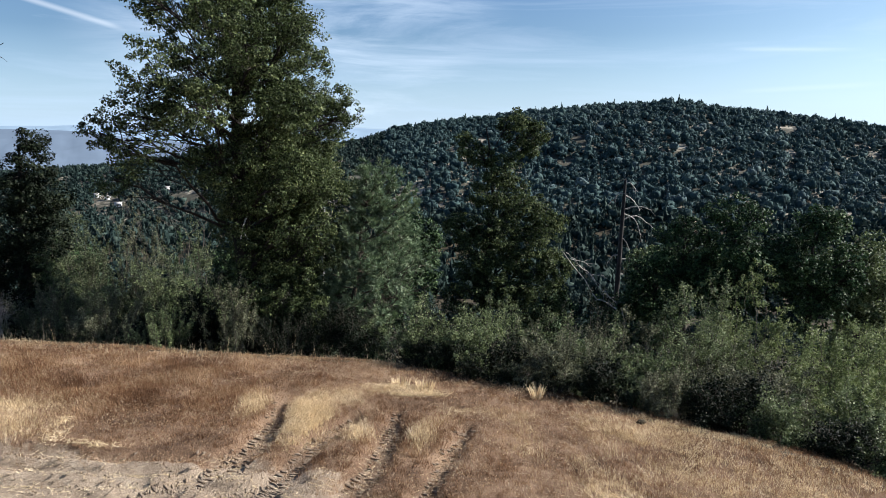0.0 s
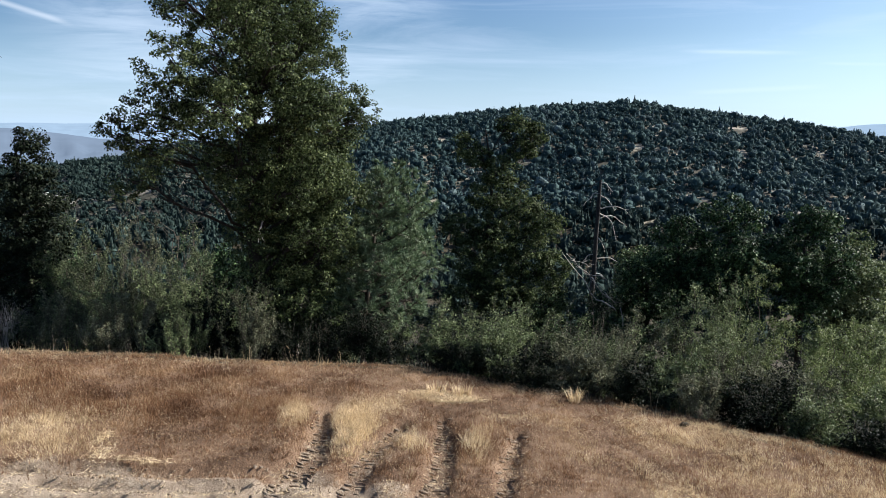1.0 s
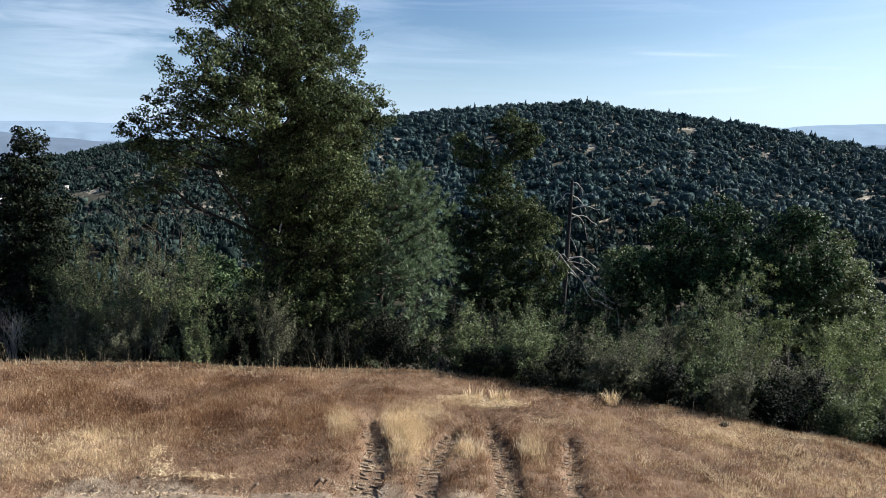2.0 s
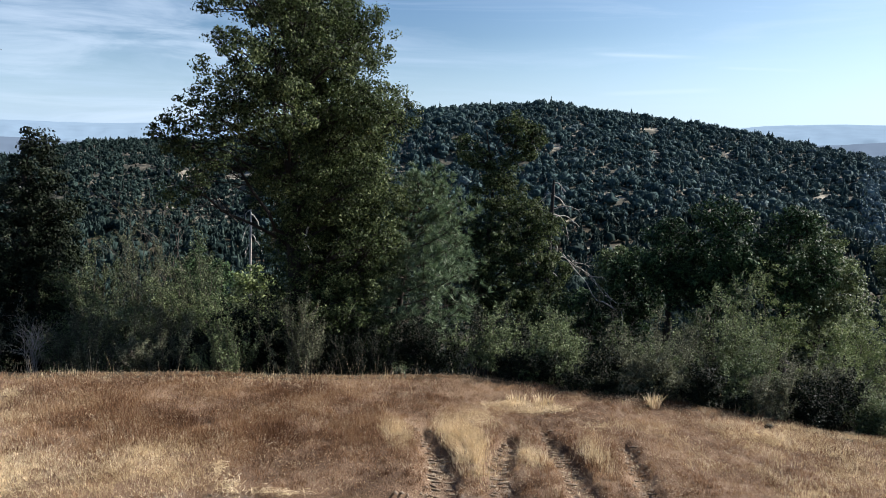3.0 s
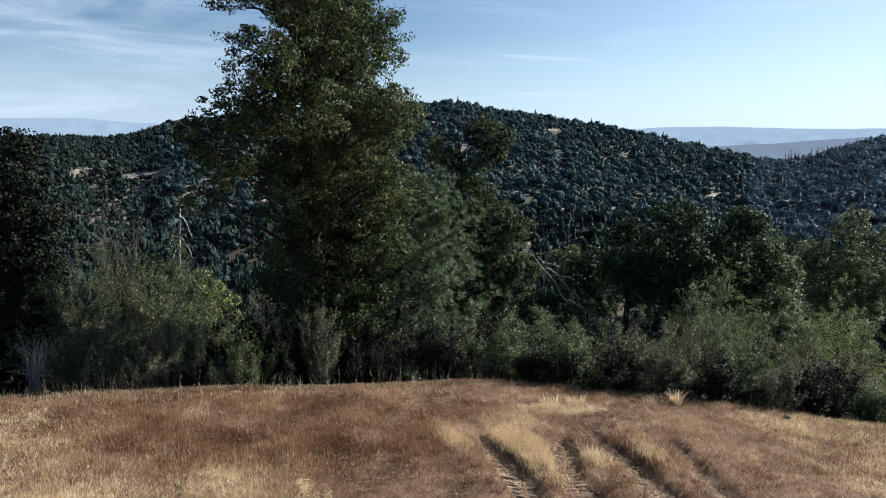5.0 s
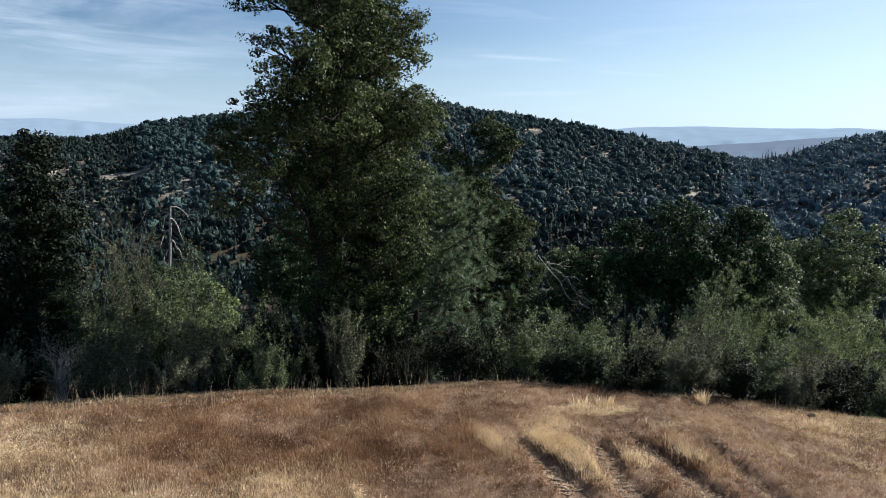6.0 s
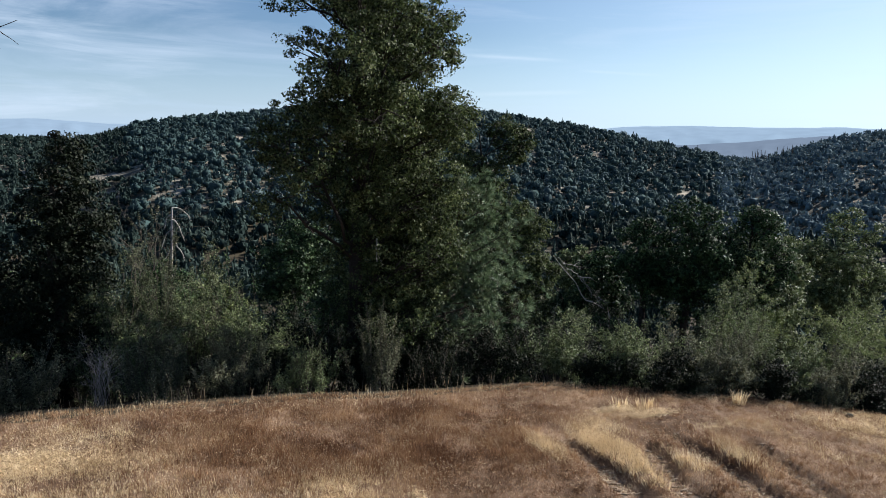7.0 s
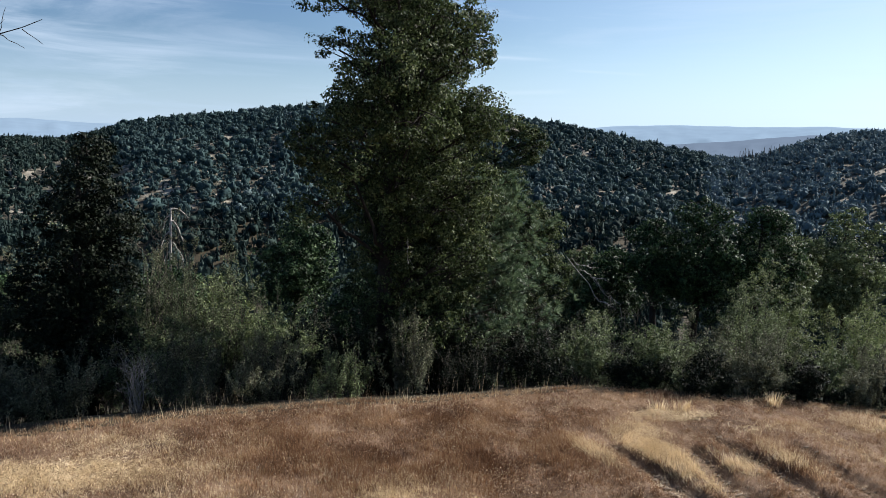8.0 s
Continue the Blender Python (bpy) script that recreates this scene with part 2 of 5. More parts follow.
RUST_GRASS = leaf_material("rusty_grass", (0.100, 0.050, 0.025), (0.258, 0.148, 0.080), (0.500, 0.346, 0.208), 0.7, 0.3, 0.2, 0.9, 0.4)
RUSSET_GRASS = leaf_material("russet_grass", (0.082, 0.038, 0.018), (0.228, 0.122, 0.060), (0.490, 0.330, 0.190), 0.7, 0.3, 0.2, 0.9, 0.4)
STRAW_GRASS = leaf_material("straw_grass", (0.50, 0.375, 0.212), (0.80, 0.645, 0.408), (0.92, 0.805, 0.590), 0.6, 0.3, 0.2, 1.2, 0.3)
SEED_HEAD = leaf_material("seed_head", (0.190, 0.115, 0.072), (0.370, 0.260, 0.165), (0.600, 0.490, 0.340), 0.7, 0.4, 0.2)
WHITE_WALL = rough_material("white_plaster", ((0.3, (0.62, 0.61, 0.58)), (0.6, (0.74, 0.73, 0.70)), (0.8, (0.80, 0.79, 0.77))), 0.5, 6, 0.2, 0.01, 0.8)
ROOF = rough_material("pale_roofing", ((0.3, (0.302, 0.286, 0.269)), (0.6, (0.420, 0.403, 0.378)), (0.8, (0.521, 0.504, 0.479))), 0.6, 8, 0.4, 0.02, 0.7)
DARK_GLASS = rough_material("window_glass", ((0.3, (0.014, 0.018, 0.021)), (0.7, (0.029, 0.032, 0.035))), 0.5, 3, 0.0, 0.01, 0.1)


# ---- mesh helpers ----
def quick_mesh(name, verts, faces):
    """A mesh from arrays of vertices and of faces that all have the same number of corners."""
    me = bpy.data.meshes.new(name)
    verts, faces = np.asarray(verts, np.float32), np.asarray(faces, np.int32)
    k = faces.shape[1]
    me.vertices.add(len(verts))
    me.vertices.foreach_set("co", verts.ravel())
    me.loops.add(faces.size)
    me.loops.foreach_set("vertex_index", faces.ravel())
    me.polygons.add(len(faces))
    me.polygons.foreach_set("loop_start", np.arange(0, faces.size, k, dtype=np.int32))
    me.update(calc_edges=True)
    return me


def joined(pieces):
    vs, fs, at = [], [], 0
    for v, f in pieces:
        vs.append(v)
        fs.append(np.asarray(f) + at)
        at += len(v)
    return np.concatenate(vs), np.concatenate(fs)


def part(name, pieces, material, parent, label="", smooth=False):
    """One mesh object out of (verts, faces) pieces, under its parent."""
    v, f = joined(pieces)
    me = quick_mesh(name, v, f)
    me.materials.append(material)
    if smooth:
        me.polygons.foreach_set("use_smooth", np.ones(len(me.polygons), bool))
    ob = new(name, me)
    ob.parent = parent
    return tagged(ob, label) if label else ob


def thing(name, at, label, category, group="", kind=""):
    e = new(name)
    e.location, e.empty_display_size = at, 0.2
    return tagged(e, label, category, group, kind)


def tube(points, radii, sides=6):
    """A tapering tube along points, closed at its end by narrowing."""
    p, r = np.asarray(points, float), np.asarray(radii, float)
    d = np.gradient(p, axis=0)
    d /= np.linalg.norm(d, axis=1)[:, None] + 1e-9
    ref = np.where(np.abs(d[:, 2:3]) > 0.9, [[1.0, 0, 0]], [[0, 0, 1.0]])
    u = np.cross(d, ref)
    u /= np.linalg.norm(u, axis=1)[:, None] + 1e-9
    w = np.cross(d, u)
    a = np.linspace(0, 2 * np.pi, sides, endpoint=False)
    v = p[:, None] + r[:, None, None] * (np.cos(a)[None, :, None] * u[:, None] + np.sin(a)[None, :, None] * w[:, None])
    i, j = np.meshgrid(np.arange(len(p) - 1), np.arange(sides), indexing="ij")
    k = (j + 1) % sides
    f = np.stack([i * sides + j, i * sides + k, (i + 1) * sides + k, (i + 1) * sides + j], -1).reshape(-1, 4)
    return v.reshape(-1, 3), f


def bent(rng, a, b, steps=6, wobble=0.08, sag=0.0):
    """Points from a to b, wandering and sagging between."""
    a, b = np.asarray(a, float), np.asarray(b, float)
    t = np.linspace(0, 1, steps)[:, None]
    p = a + (b - a) * t
    length = np.linalg.norm(b - a)
    wander = rng.normal(size=(steps, 3)).cumsum(0) * wobble * length / steps
    p += (wander - wander[-1] * t) * 1.0
    p[:, 2] += sag * length * (np.sin(np.pi * t[:, 0]))
    return p


def unit(rng, n):
    d = rng.normal(size=(n, 3))
    return d / np.linalg.norm(d, axis=1)[:, None]


def leaves(rng, centres, length, width, flat=0.3, out=None, hold=0.0):
    """Pointed leaves of uneven size at the centres. flat: how far they lie level; out, hold: the way they face and how closely they keep to it."""
    n = len(centres)
    nrm = unit(rng, n) + [0, 0, flat]
    if out is not None:
        nrm = nrm + np.asarray(out) * hold
    nrm /= np.linalg.norm(nrm, axis=1)[:, None] + 1e-9
    d = np.cross(nrm, unit(rng, n))
    d /= np.linalg.norm(d, axis=1)[:, None] + 1e-9
    s = np.cross(nrm, d)
    k = rng.uniform(0.6, 1.35, (n, 1))
    d, s = d * length * k / 2, s * width * k / 2
    c = np.asarray(centres)
    v = np.stack([c - s - d * 0.7, c + s - d * 0.7, c + d], 1).reshape(-1, 3)
    return v, np.arange(n * 3).reshape(-1, 3)


def value_noise(x, y, seed=0):
    """Smooth noise from 0 to 1 on the plane."""
    xi, yi = np.floor(x).astype(np.int64), np.floor(y).astype(np.int64)
    fx, fy = x - xi, y - yi
    fx, fy = fx * fx * (3 - 2 * fx), fy * fy * (3 - 2 * fy)

    def h(i, j):
        k = (i * 374761393 + j * 668265263 + seed * 974634777) & 0xFFFFFFFF
        k = ((k ^ (k >> 13)) * 1274126177) & 0xFFFFFFFF
        return ((k ^ (k >> 16)) & 0xFFFF) / 65535.0
    return (h(xi, yi) * (1 - fx) + h(xi + 1, yi) * fx) * (1 - fy) + (h(xi, yi + 1) * (1 - fx) + h(xi + 1, yi + 1) * fx) * fy


def fbm(x, y, seed=0, octaves=4):
    s, a, total = 0, 1.0, 0
    for o in range(octaves):
        s, total = s + a * value_noise(x * 2**o, y * 2**o, seed + o), total + a
        a *= 0.5
    return s / total


def smooth(a, b, x):
    t = np.clip((x - a) / (b - a), 0, 1)
    return t * t * (3 - 2 * t)


# ---- the lie of the land ----
EDGE_X = [-60, -20, -12, -9, -5, -1.6, 0, 1.3, 2.4, 3.8, 5, 6, 6.7, 9, 14, 30]
EDGE_Y = [6, 12.6, 14.2, 14.85, 14.95, 15.15, 14.65, 14, 13.5, 12.75, 11.7, 11.1, 10.3, 7, -2, -40]
RIDGE_AZ = [-90, -50, -30, -24, -20, -15.8, -10, -8, -5.4, -3, 0, 3.6, 6.8, 10, 13.3, 17.8, 20.2, 23.2, 26.5, 30, 34, 38, 41.6, 43.5, 45.7, 47, 49.1, 51.5, 60, 90]
RIDGE_Z = [-7.8, -17.8, -19.8, -15.8, -11.8, -2.8, -1.3, -2.8, 1.2, 8.2, 13.2, 15.7, 19.2, 22.2, 24.2, 26.2, 23.7, 19.2, 14.7, 10.2, 2.7, -5.3, -10.8, -8.8, -1.8, 3.2, 7.2, 9.2, 12.2, 12.2]
RUTS = [  # middle lines of the tyre tracks
    ((-2.9, 12.5), (-2.86, 11.9), (-2.83, 11.1), (-2.95, 10.1), (-3.35, 9.2), (-4.2, 8.2)),
    ((-1.5, 12.0), (-1.75, 11.5), (-2.02, 10.9), (-2.2, 9.8), (-2.35, 8.8), (-2.4, 7.6)),
    ((-0.78, 12.5), (-0.82, 12.0), (-0.88, 11.0), (-1.02, 9.9), (-1.3, 8.9), (-1.9, 7.8)),
    ((0.42, 11.8), (0.34, 11.4), (0.12, 10.6), (-0.12, 9.7), (-0.3, 8.8), (-0.3, 7.6)),
    ((-3.0, 10.2), (-3.7, 9.85), (-4.7, 9.7), (-5.9, 9.65), (-7.2, 9.5)),
    ((-2.4, 9.0), (-3.6, 8.95), (-5.0, 8.75), (-6.8, 8.6)),
    ((-2.6, 9.75), (-3.5, 9.35), (-4.7, 9.2), (-6.2, 9.25)),
    ((-2.0, 9.3), (-3.1, 8.6), (-4.6, 8.3)),
]


def edge_y(x):
    return np.interp(x, EDGE_X, EDGE_Y)


def past_edge(x, y):
    slope = (edge_y(x + 0.3) - edge_y(x - 0.3)) / 0.6
    return (y - edge_y(x)) / np.sqrt(1 + slope * slope)


def rut_at(x, y):
    """How deep in a tyre track a place is, 0 to 1."""
    best = np.full(np.shape(x), 9.0)
    for number, line in enumerate(RUTS):
        for (ax, ay), (bx, by) in zip(line, line[1:]):
            dx, dy = bx - ax, by - ay
            t = np.clip(((x - ax) * dx + (y - ay) * dy) / (dx * dx + dy * dy), 0, 1)
            best = np.minimum(best, np.hypot(x - ax - t * dx, y - ay - t * dy) + 0.16 * smooth(11.2, 12.6, y) + (0.07 if number == 3 else 0.1 if number > 3 else 0.0))
    return 1 - smooth(0.16, 0.31, best + (fbm(x / 0.25, y / 0.25, 23, 2) - 0.5) * 0.16)


def land(x, y, fine=True):
    """Height of the ground."""
    x, y = np.asarray(x, float), np.asarray(y, float)
    s = np.maximum(past_edge(x, y), 0)
    xc = np.clip(x, -35, 14)
    z = -0.17 - 0.0756 * xc - 0.0451 * (np.clip(y, -20, 40) - 11)
    z = z - 0.36 * (np.sqrt(s * s + 0.8) - 0.894)
    r, az = np.hypot(x + 5, y - 1), np.degrees(np.arctan2(x + 5, y - 1))
    ridge = np.interp(az, RIDGE_AZ, RIDGE_Z)
    up = smooth(205, 535, r)
    far = np.where(r < 205, np.interp(r, [30, 60, 110, 170, 205], [-7, -14, -25, -33, -35]), -35 + (ridge + 35) * (0.55 * up + 0.45 * np.clip((r - 205) / 330, 0, 1)))
    far = np.where(r > 535, ridge - 60 * smooth(540, 1100, r), far)
    far = far + (fbm(x / 70, y / 70, 5, 3) - 0.5) * 12 * smooth(90, 220, r) * (1 - smooth(430, 520, r))
    front = 1 - smooth(75, 115, np.abs(az - 5))
    far = far * front + (1 - front) * (z - 0.02 * r)
    k = smooth(34, 75, r)
    z = z * (1 - k) + far * k
    if fine:
        near = 1 - smooth(16, 40, r)
        z = z + near * ((fbm(x / 1.4, y / 1.4, 11, 3) - 0.5) * 0.10 + (fbm(x / 0.22, y / 0.22, 17, 2) - 0.5) * 0.025)
        z = z - 0.12 * rut_at(x, y)
    return z


CLEARINGS = (  # place, half its width, and how far before it the trees are gone
    (90, 215, 3, 16), (-119, 336, 6, 16), (-30, 366, 8, 18), (-42, 372, 6, 16), (-92, 397, 7, 18), (78, 400, 4, 14), (118, 370, 4, 14), (173, 362, 5, 15), (199, 430, 6, 16), (131, 325, 3, 12),
    (20, 430, 4, 14), (222, 380, 4, 14), (100, 440, 5, 14), (-60, 420, 5, 16), (-10, 340, 3, 12))
HOUSES = ((-146.7, 326.5, 20, 6.5), (-134.7, 354.5, 75, 8), (-168.0, 351.0, 40, 6), (-159.0, 343.0, 110, 6))


def bare_at(x, y, in_ruts=0.8):
    """Where tyres and traffic have left bare soil."""
    b = 1 - smooth(9.3, 10.1, y + (fbm(x / 0.7, y / 0.7, 61, 3) - 0.5) * 1.2)
    wander = (fbm(x / 1.6, y / 1.6, 67, 4) - 0.5) * 3.0 * (1 - smooth(7.6, 8.6, y))
    b = b * smooth(-7.6, -6.2, x + wander) * (1 - smooth(-2.0, -0.9, x + wander)) * smooth(1.5, 4.5, y + wander)
    return np.maximum(b, rut_at(x, y) * in_ruts)


def spread(lo, hi, step, top):
    """Grid lines: even between lo and hi, wider and wider out to top."""
    out, d, at = [], step, 0.0
    while at < top:
        d = min(d * 1.13, 18) if at < 720 else d * 1.35
        at += d
        out.append(at)
    out = np.array(out)
    return np.concatenate([lo - out[::-1], np.arange(lo, hi, step), hi + out])


gx, gy = spread(-14.0, 8.5, 0.115, 4300), spread(3.0, 15.6, 0.115, 4300)
GX, GY = np.meshgrid(gx, gy)
gv = np.stack([GX, GY, land(GX, GY)], -1).reshape(-1, 3)
i, j = np.meshgrid(np.arange(len(gy) - 1), np.arange(len(gx) - 1), indexing="ij")
w = len(gx)
gf = np.stack([i * w + j, i * w + j + 1, (i + 1) * w + j + 1, (i + 1) * w + j], -1).reshape(-1, 4)
ground_mesh = quick_mesh("ground", gv, gf)
for m in (MEADOW, LITTER, HILL_GROUND):
    ground_mesh.materials.append(m)
mid = gv[gf].mean(1)
far_r = np.hypot(mid[:, 0] + 5, mid[:, 1] - 1)
which = np.where((far_r > 275) | (np.hypot(mid[:, 0] - 90, mid[:, 1] - 210) < 14), 2, np.where(past_edge(mid[:, 0], mid[:, 1]) > 0.12, 1, 0)).astype(np.int32)
ground_mesh.polygons.foreach_set("material_index", which.astype(np.int32))
ground_mesh.attributes.new("bare", "FLOAT", "POINT").data.foreach_set("value", bare_at(gv[:, 0], gv[:, 1], 0.42).astype(np.float32))
ground_mesh.polygons.foreach_set("use_smooth", np.ones(len(gf), bool))
ground = tagged(new("ground", ground_mesh), "dry brown hilltop meadow falling away into a wooded valley", "ground", kind="structure")


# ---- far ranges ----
# A range hazed by distance: the haze is put into its own glowing colour.
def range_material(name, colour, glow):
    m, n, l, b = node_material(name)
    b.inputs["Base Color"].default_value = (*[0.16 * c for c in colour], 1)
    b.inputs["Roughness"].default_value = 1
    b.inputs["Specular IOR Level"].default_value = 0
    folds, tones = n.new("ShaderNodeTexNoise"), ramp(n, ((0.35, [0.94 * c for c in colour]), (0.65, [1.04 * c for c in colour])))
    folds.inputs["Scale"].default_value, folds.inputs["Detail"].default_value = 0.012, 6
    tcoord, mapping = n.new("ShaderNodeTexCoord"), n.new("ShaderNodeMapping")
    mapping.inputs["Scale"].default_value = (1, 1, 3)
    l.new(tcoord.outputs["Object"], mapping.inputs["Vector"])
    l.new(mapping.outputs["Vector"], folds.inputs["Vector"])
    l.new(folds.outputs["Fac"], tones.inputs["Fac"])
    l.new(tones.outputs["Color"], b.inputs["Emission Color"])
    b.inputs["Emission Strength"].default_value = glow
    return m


def far_range(radius, azs, heights, material, seed, label):
    """A rolling ridge a long way off: rows of points rising from the plain to its crest and down behind."""
    a = np.linspace(azs[0], azs[-1], 420)
    crest = np.interp(a, azs, heights) + (fbm(a / 2.2, a * 0, seed, 5) - 0.5) * 9
    rows = []
    lift = np.linspace(0, 1, 12)
    for k, u in enumerate(lift):
        rr = radius - 900 * (1 - u) + (fbm(a / 1.5, a * 0 + k * 0.7, seed + 9, 4) - 0.5) * 260 * (1 - u)
        rough_ = (fbm(a / 0.9, a * 0 + k * 0.45, seed + 3, 4) - 0.5) * 55 * np.sin(np.pi * u)
        zz = -75 + (crest + 75) * u ** 0.7 + rough_ * 0.55
        rows.append(np.stack([-5 + rr * np.sin(np.radians(a)), 1 + rr * np.cos(np.radians(a)), np.minimum(zz, crest)], -1))
    rows.append(np.stack([-5 + (radius + 200) * np.sin(np.radians(a)), 1 + (radius + 200) * np.cos(np.radians(a)), crest * 0.6 - 10], -1))
    v = np.concatenate(rows)
    n = len(a)
    f = [(k * n + q, k * n + q + 1, (k + 1) * n + q + 1, (k + 1) * n + q) for k in range(len(rows) - 1) for q in range(n - 1)]
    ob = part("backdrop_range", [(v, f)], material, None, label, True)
    return tagged(ob, category="mountains", kind="structure")


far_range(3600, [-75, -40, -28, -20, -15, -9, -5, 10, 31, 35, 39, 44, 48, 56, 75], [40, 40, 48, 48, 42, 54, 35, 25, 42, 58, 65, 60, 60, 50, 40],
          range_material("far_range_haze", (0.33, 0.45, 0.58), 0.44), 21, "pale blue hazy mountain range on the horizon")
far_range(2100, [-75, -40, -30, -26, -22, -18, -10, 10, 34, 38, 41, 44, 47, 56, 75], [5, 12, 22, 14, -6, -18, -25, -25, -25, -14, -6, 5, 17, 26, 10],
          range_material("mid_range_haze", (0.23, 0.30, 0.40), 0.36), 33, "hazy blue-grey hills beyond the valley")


# ---- woods ----
def ball(level):
    """Corners and triangles of a unit icosphere."""
    bm = bmesh.new()
    bmesh.ops.create_icosphere(bm, subdivisions=level, radius=1)
    bm.verts.ensure_lookup_table()
    v, f = np.array([q.co[:] for q in bm.verts]), np.array([[c.index for c in q.verts] for q in bm.faces])
    bm.free()
    return v, f


BALLS = {level: ball(level) for level in (1, 2, 3)}


def oak_shape(rng, level, lobes, cards, card):
    """A far oak's crown, one unit high and two across: a lumpy body, smaller lobes on it and loose sprays of leaves."""
    v, f = BALLS[level]
    a = np.arctan2(v[:, 1], v[:, 0])
    body = v * (1 + 0.16 * np.sin(3 * a + rng.uniform(0, 6)) + 0.13 * np.sin(5 * v[:, 2] + rng.uniform(0, 6)) + rng.uniform(-0.36, 0.3, len(v)))[:, None]
    pieces = [(body * [0.72, 0.72, 0.38] + [0, 0, 0.45], f)]
    lv, lf = BALLS[max(1, level - 1)]
    for k in range(lobes):
        d = unit(rng, 1)[0]
        d[2] = abs(d[2]) * 1.3 - 0.35
        r = rng.uniform(0.25, 0.42)
        pieces.append((lv * rng.uniform(0.55, 1.3, (len(lv), 1)) * [r, r, r * 0.6] + d * [0.68, 0.68, 0.38] + [0, 0, 0.5], lf))
    d = unit(rng, cards)
    d[:, 2] = np.abs(d[:, 2]) * 1.2 - 0.3
    pieces.append(leaves(rng, d * rng.uniform(0.78, 1.1, (cards, 1)) * [0.9, 0.9, 0.46] + [0, 0, 0.5], card, card * 0.8, 0.3, d, 0.8))
    return joined(pieces)


def pine_shape(rng, tiers, points, cards, card):
    """A far conifer, one unit high and two across: drooping jagged skirts under a spire."""
    pieces = []
    for k in range(tiers):
        u = k / tiers
        n = points * 2
        a = np.linspace(0, 2 * np.pi, n, endpoint=False) + rng.uniform(0, 1)
        r = (1 - u) ** 0.7 * np.where(np.arange(n) % 2, 0.45, 1.0) * rng.uniform(0.5, 1.15, n)
        z = 0.06 + 0.8 * u + rng.uniform(-0.05, 0.05, n)
        ring = np.stack([r * np.cos(a), r * np.sin(a), z], -1)
        apex = np.array([[rng.normal(0, 0.08), rng.normal(0, 0.08), min(0.97, 0.06 + 0.8 * u + 0.24) + rng.uniform(-0.03, 0.03)]])
        pieces.append((np.concatenate([ring, apex]), np.array([(q, (q + 1) % n, n) for q in range(n)])))
    t = rng.uniform(0, 1, cards)
    a, rr = rng.uniform(0, 2 * np.pi, cards), (1 - t) * rng.uniform(0.6, 1.1, cards)
    pieces.append(leaves(rng, np.stack([rr * np.cos(a), rr * np.sin(a), 0.1 + 0.88 * t], -1), card, card * 0.5, 0.3))
    return joined(pieces)


SHAPE_RNG = np.random.RandomState(40)
FAR_OAKS = [oak_shape(SHAPE_RNG, 2, 0, 30, 0.32) for _ in range(20)]
SCRUB = [oak_shape(SHAPE_RNG, 1, 0, 16, 0.5) for _ in range(16)]
SMALL_PINES = [pine_shape(SHAPE_RNG, 5, 4, 16, 0.34) for _ in range(12)]
NEARER_OAKS = [oak_shape(SHAPE_RNG, 2, 0, 300, 0.17) for _ in range(8)]
FAR_PINES = [pine_shape(SHAPE_RNG, 6, 5, 26, 0.34) for _ in range(12)]
NEARER_PINES = [pine_shape(SHAPE_RNG, 11, 8, 160, 0.24) for _ in range(6)]


def cleared(x, y):
    """Whether a place lies in a clearing, or before it where a tree would hide it."""
    gone = np.zeros(np.shape(x), bool)
    r, az = np.hypot(x + 5, y - 1), np.arctan2(x + 5, y - 1)
    for cx_, cy_, half, before in [(q[0], q[1], 5, 12) for q in HOUSES] + list(CLEARINGS):
        cr, ca_ = np.hypot(cx_ + 5, cy_ - 1), math.atan2(cx_ + 5, cy_ - 1)
        across = np.abs(az - ca_ + 0.02 * np.sin(r / 7.0) * 0.4) * cr
        gone |= (across < half * (1 - 0.4 * np.abs(cr - r) / before)) & (r > cr - before) & (r < cr + 7)
    return gone


def woods(name, label, r0, r1, az0, az1, tries, size, seed, conifers=0.3, gaps=0.42, leaf=None, clear=7, oaks=FAR_OAKS, pines=FAR_PINES):
    rng = np.random.RandomState(seed)
    r = np.sqrt(rng.uniform(r0 * r0, r1 * r1, tries))
    a = np.radians(rng.uniform(az0, az1, tries))
    x, y = -5 + r * np.sin(a), 1 + r * np.cos(a)
    keep = (fbm(x / 15, y / 15, seed, 4) > gaps * rng.uniform(0.75, 1.1, tries)) & (past_edge(x, y) > clear) & ~cleared(x, y)
    x, y = x[keep], y[keep]
    z, n = land(x, y, False), len(x)
    conifer = rng.uniform(size=n) < conifers
    h = size * (0.45 + 1.0 * rng.uniform(size=n) ** 2.2) * np.where(conifer, 1.25, 1.0)
    half = h * np.where(conifer, rng.uniform(0.22, 0.34, n), rng.uniform(0.40, 0.68, n))
    turn, pick, pieces = rng.uniform(0, 2 * np.pi, n), rng.randint(0, 1000, n), []
    for shapes, chosen in ((oaks, ~conifer), (pines, conifer)):
        for k, (v, f) in enumerate(shapes):
            ids = np.nonzero(chosen & (pick % len(shapes) == k))[0]
            if not len(ids):
                continue
            c, s_ = np.cos(turn[ids])[:, None], np.sin(turn[ids])[:, None]
            w_ = half[ids][:, None]
            vv = np.stack([(v[None, :, 0] * c - v[None, :, 1] * s_) * w_ + x[ids][:, None],
                           (v[None, :, 0] * s_ + v[None, :, 1] * c) * w_ + y[ids][:, None],
                           v[None, :, 2] * h[ids][:, None] + z[ids][:, None] - 0.3], -1)
            pieces.append((vv.reshape(-1, 3), (f[None] + (np.arange(len(ids)) * len(v))[:, None, None]).reshape(-1, 3)))
    return tagged(part(name, pieces, leaf or HAZED_HILL_LEAF, None, label), category="woods", kind="stuff")


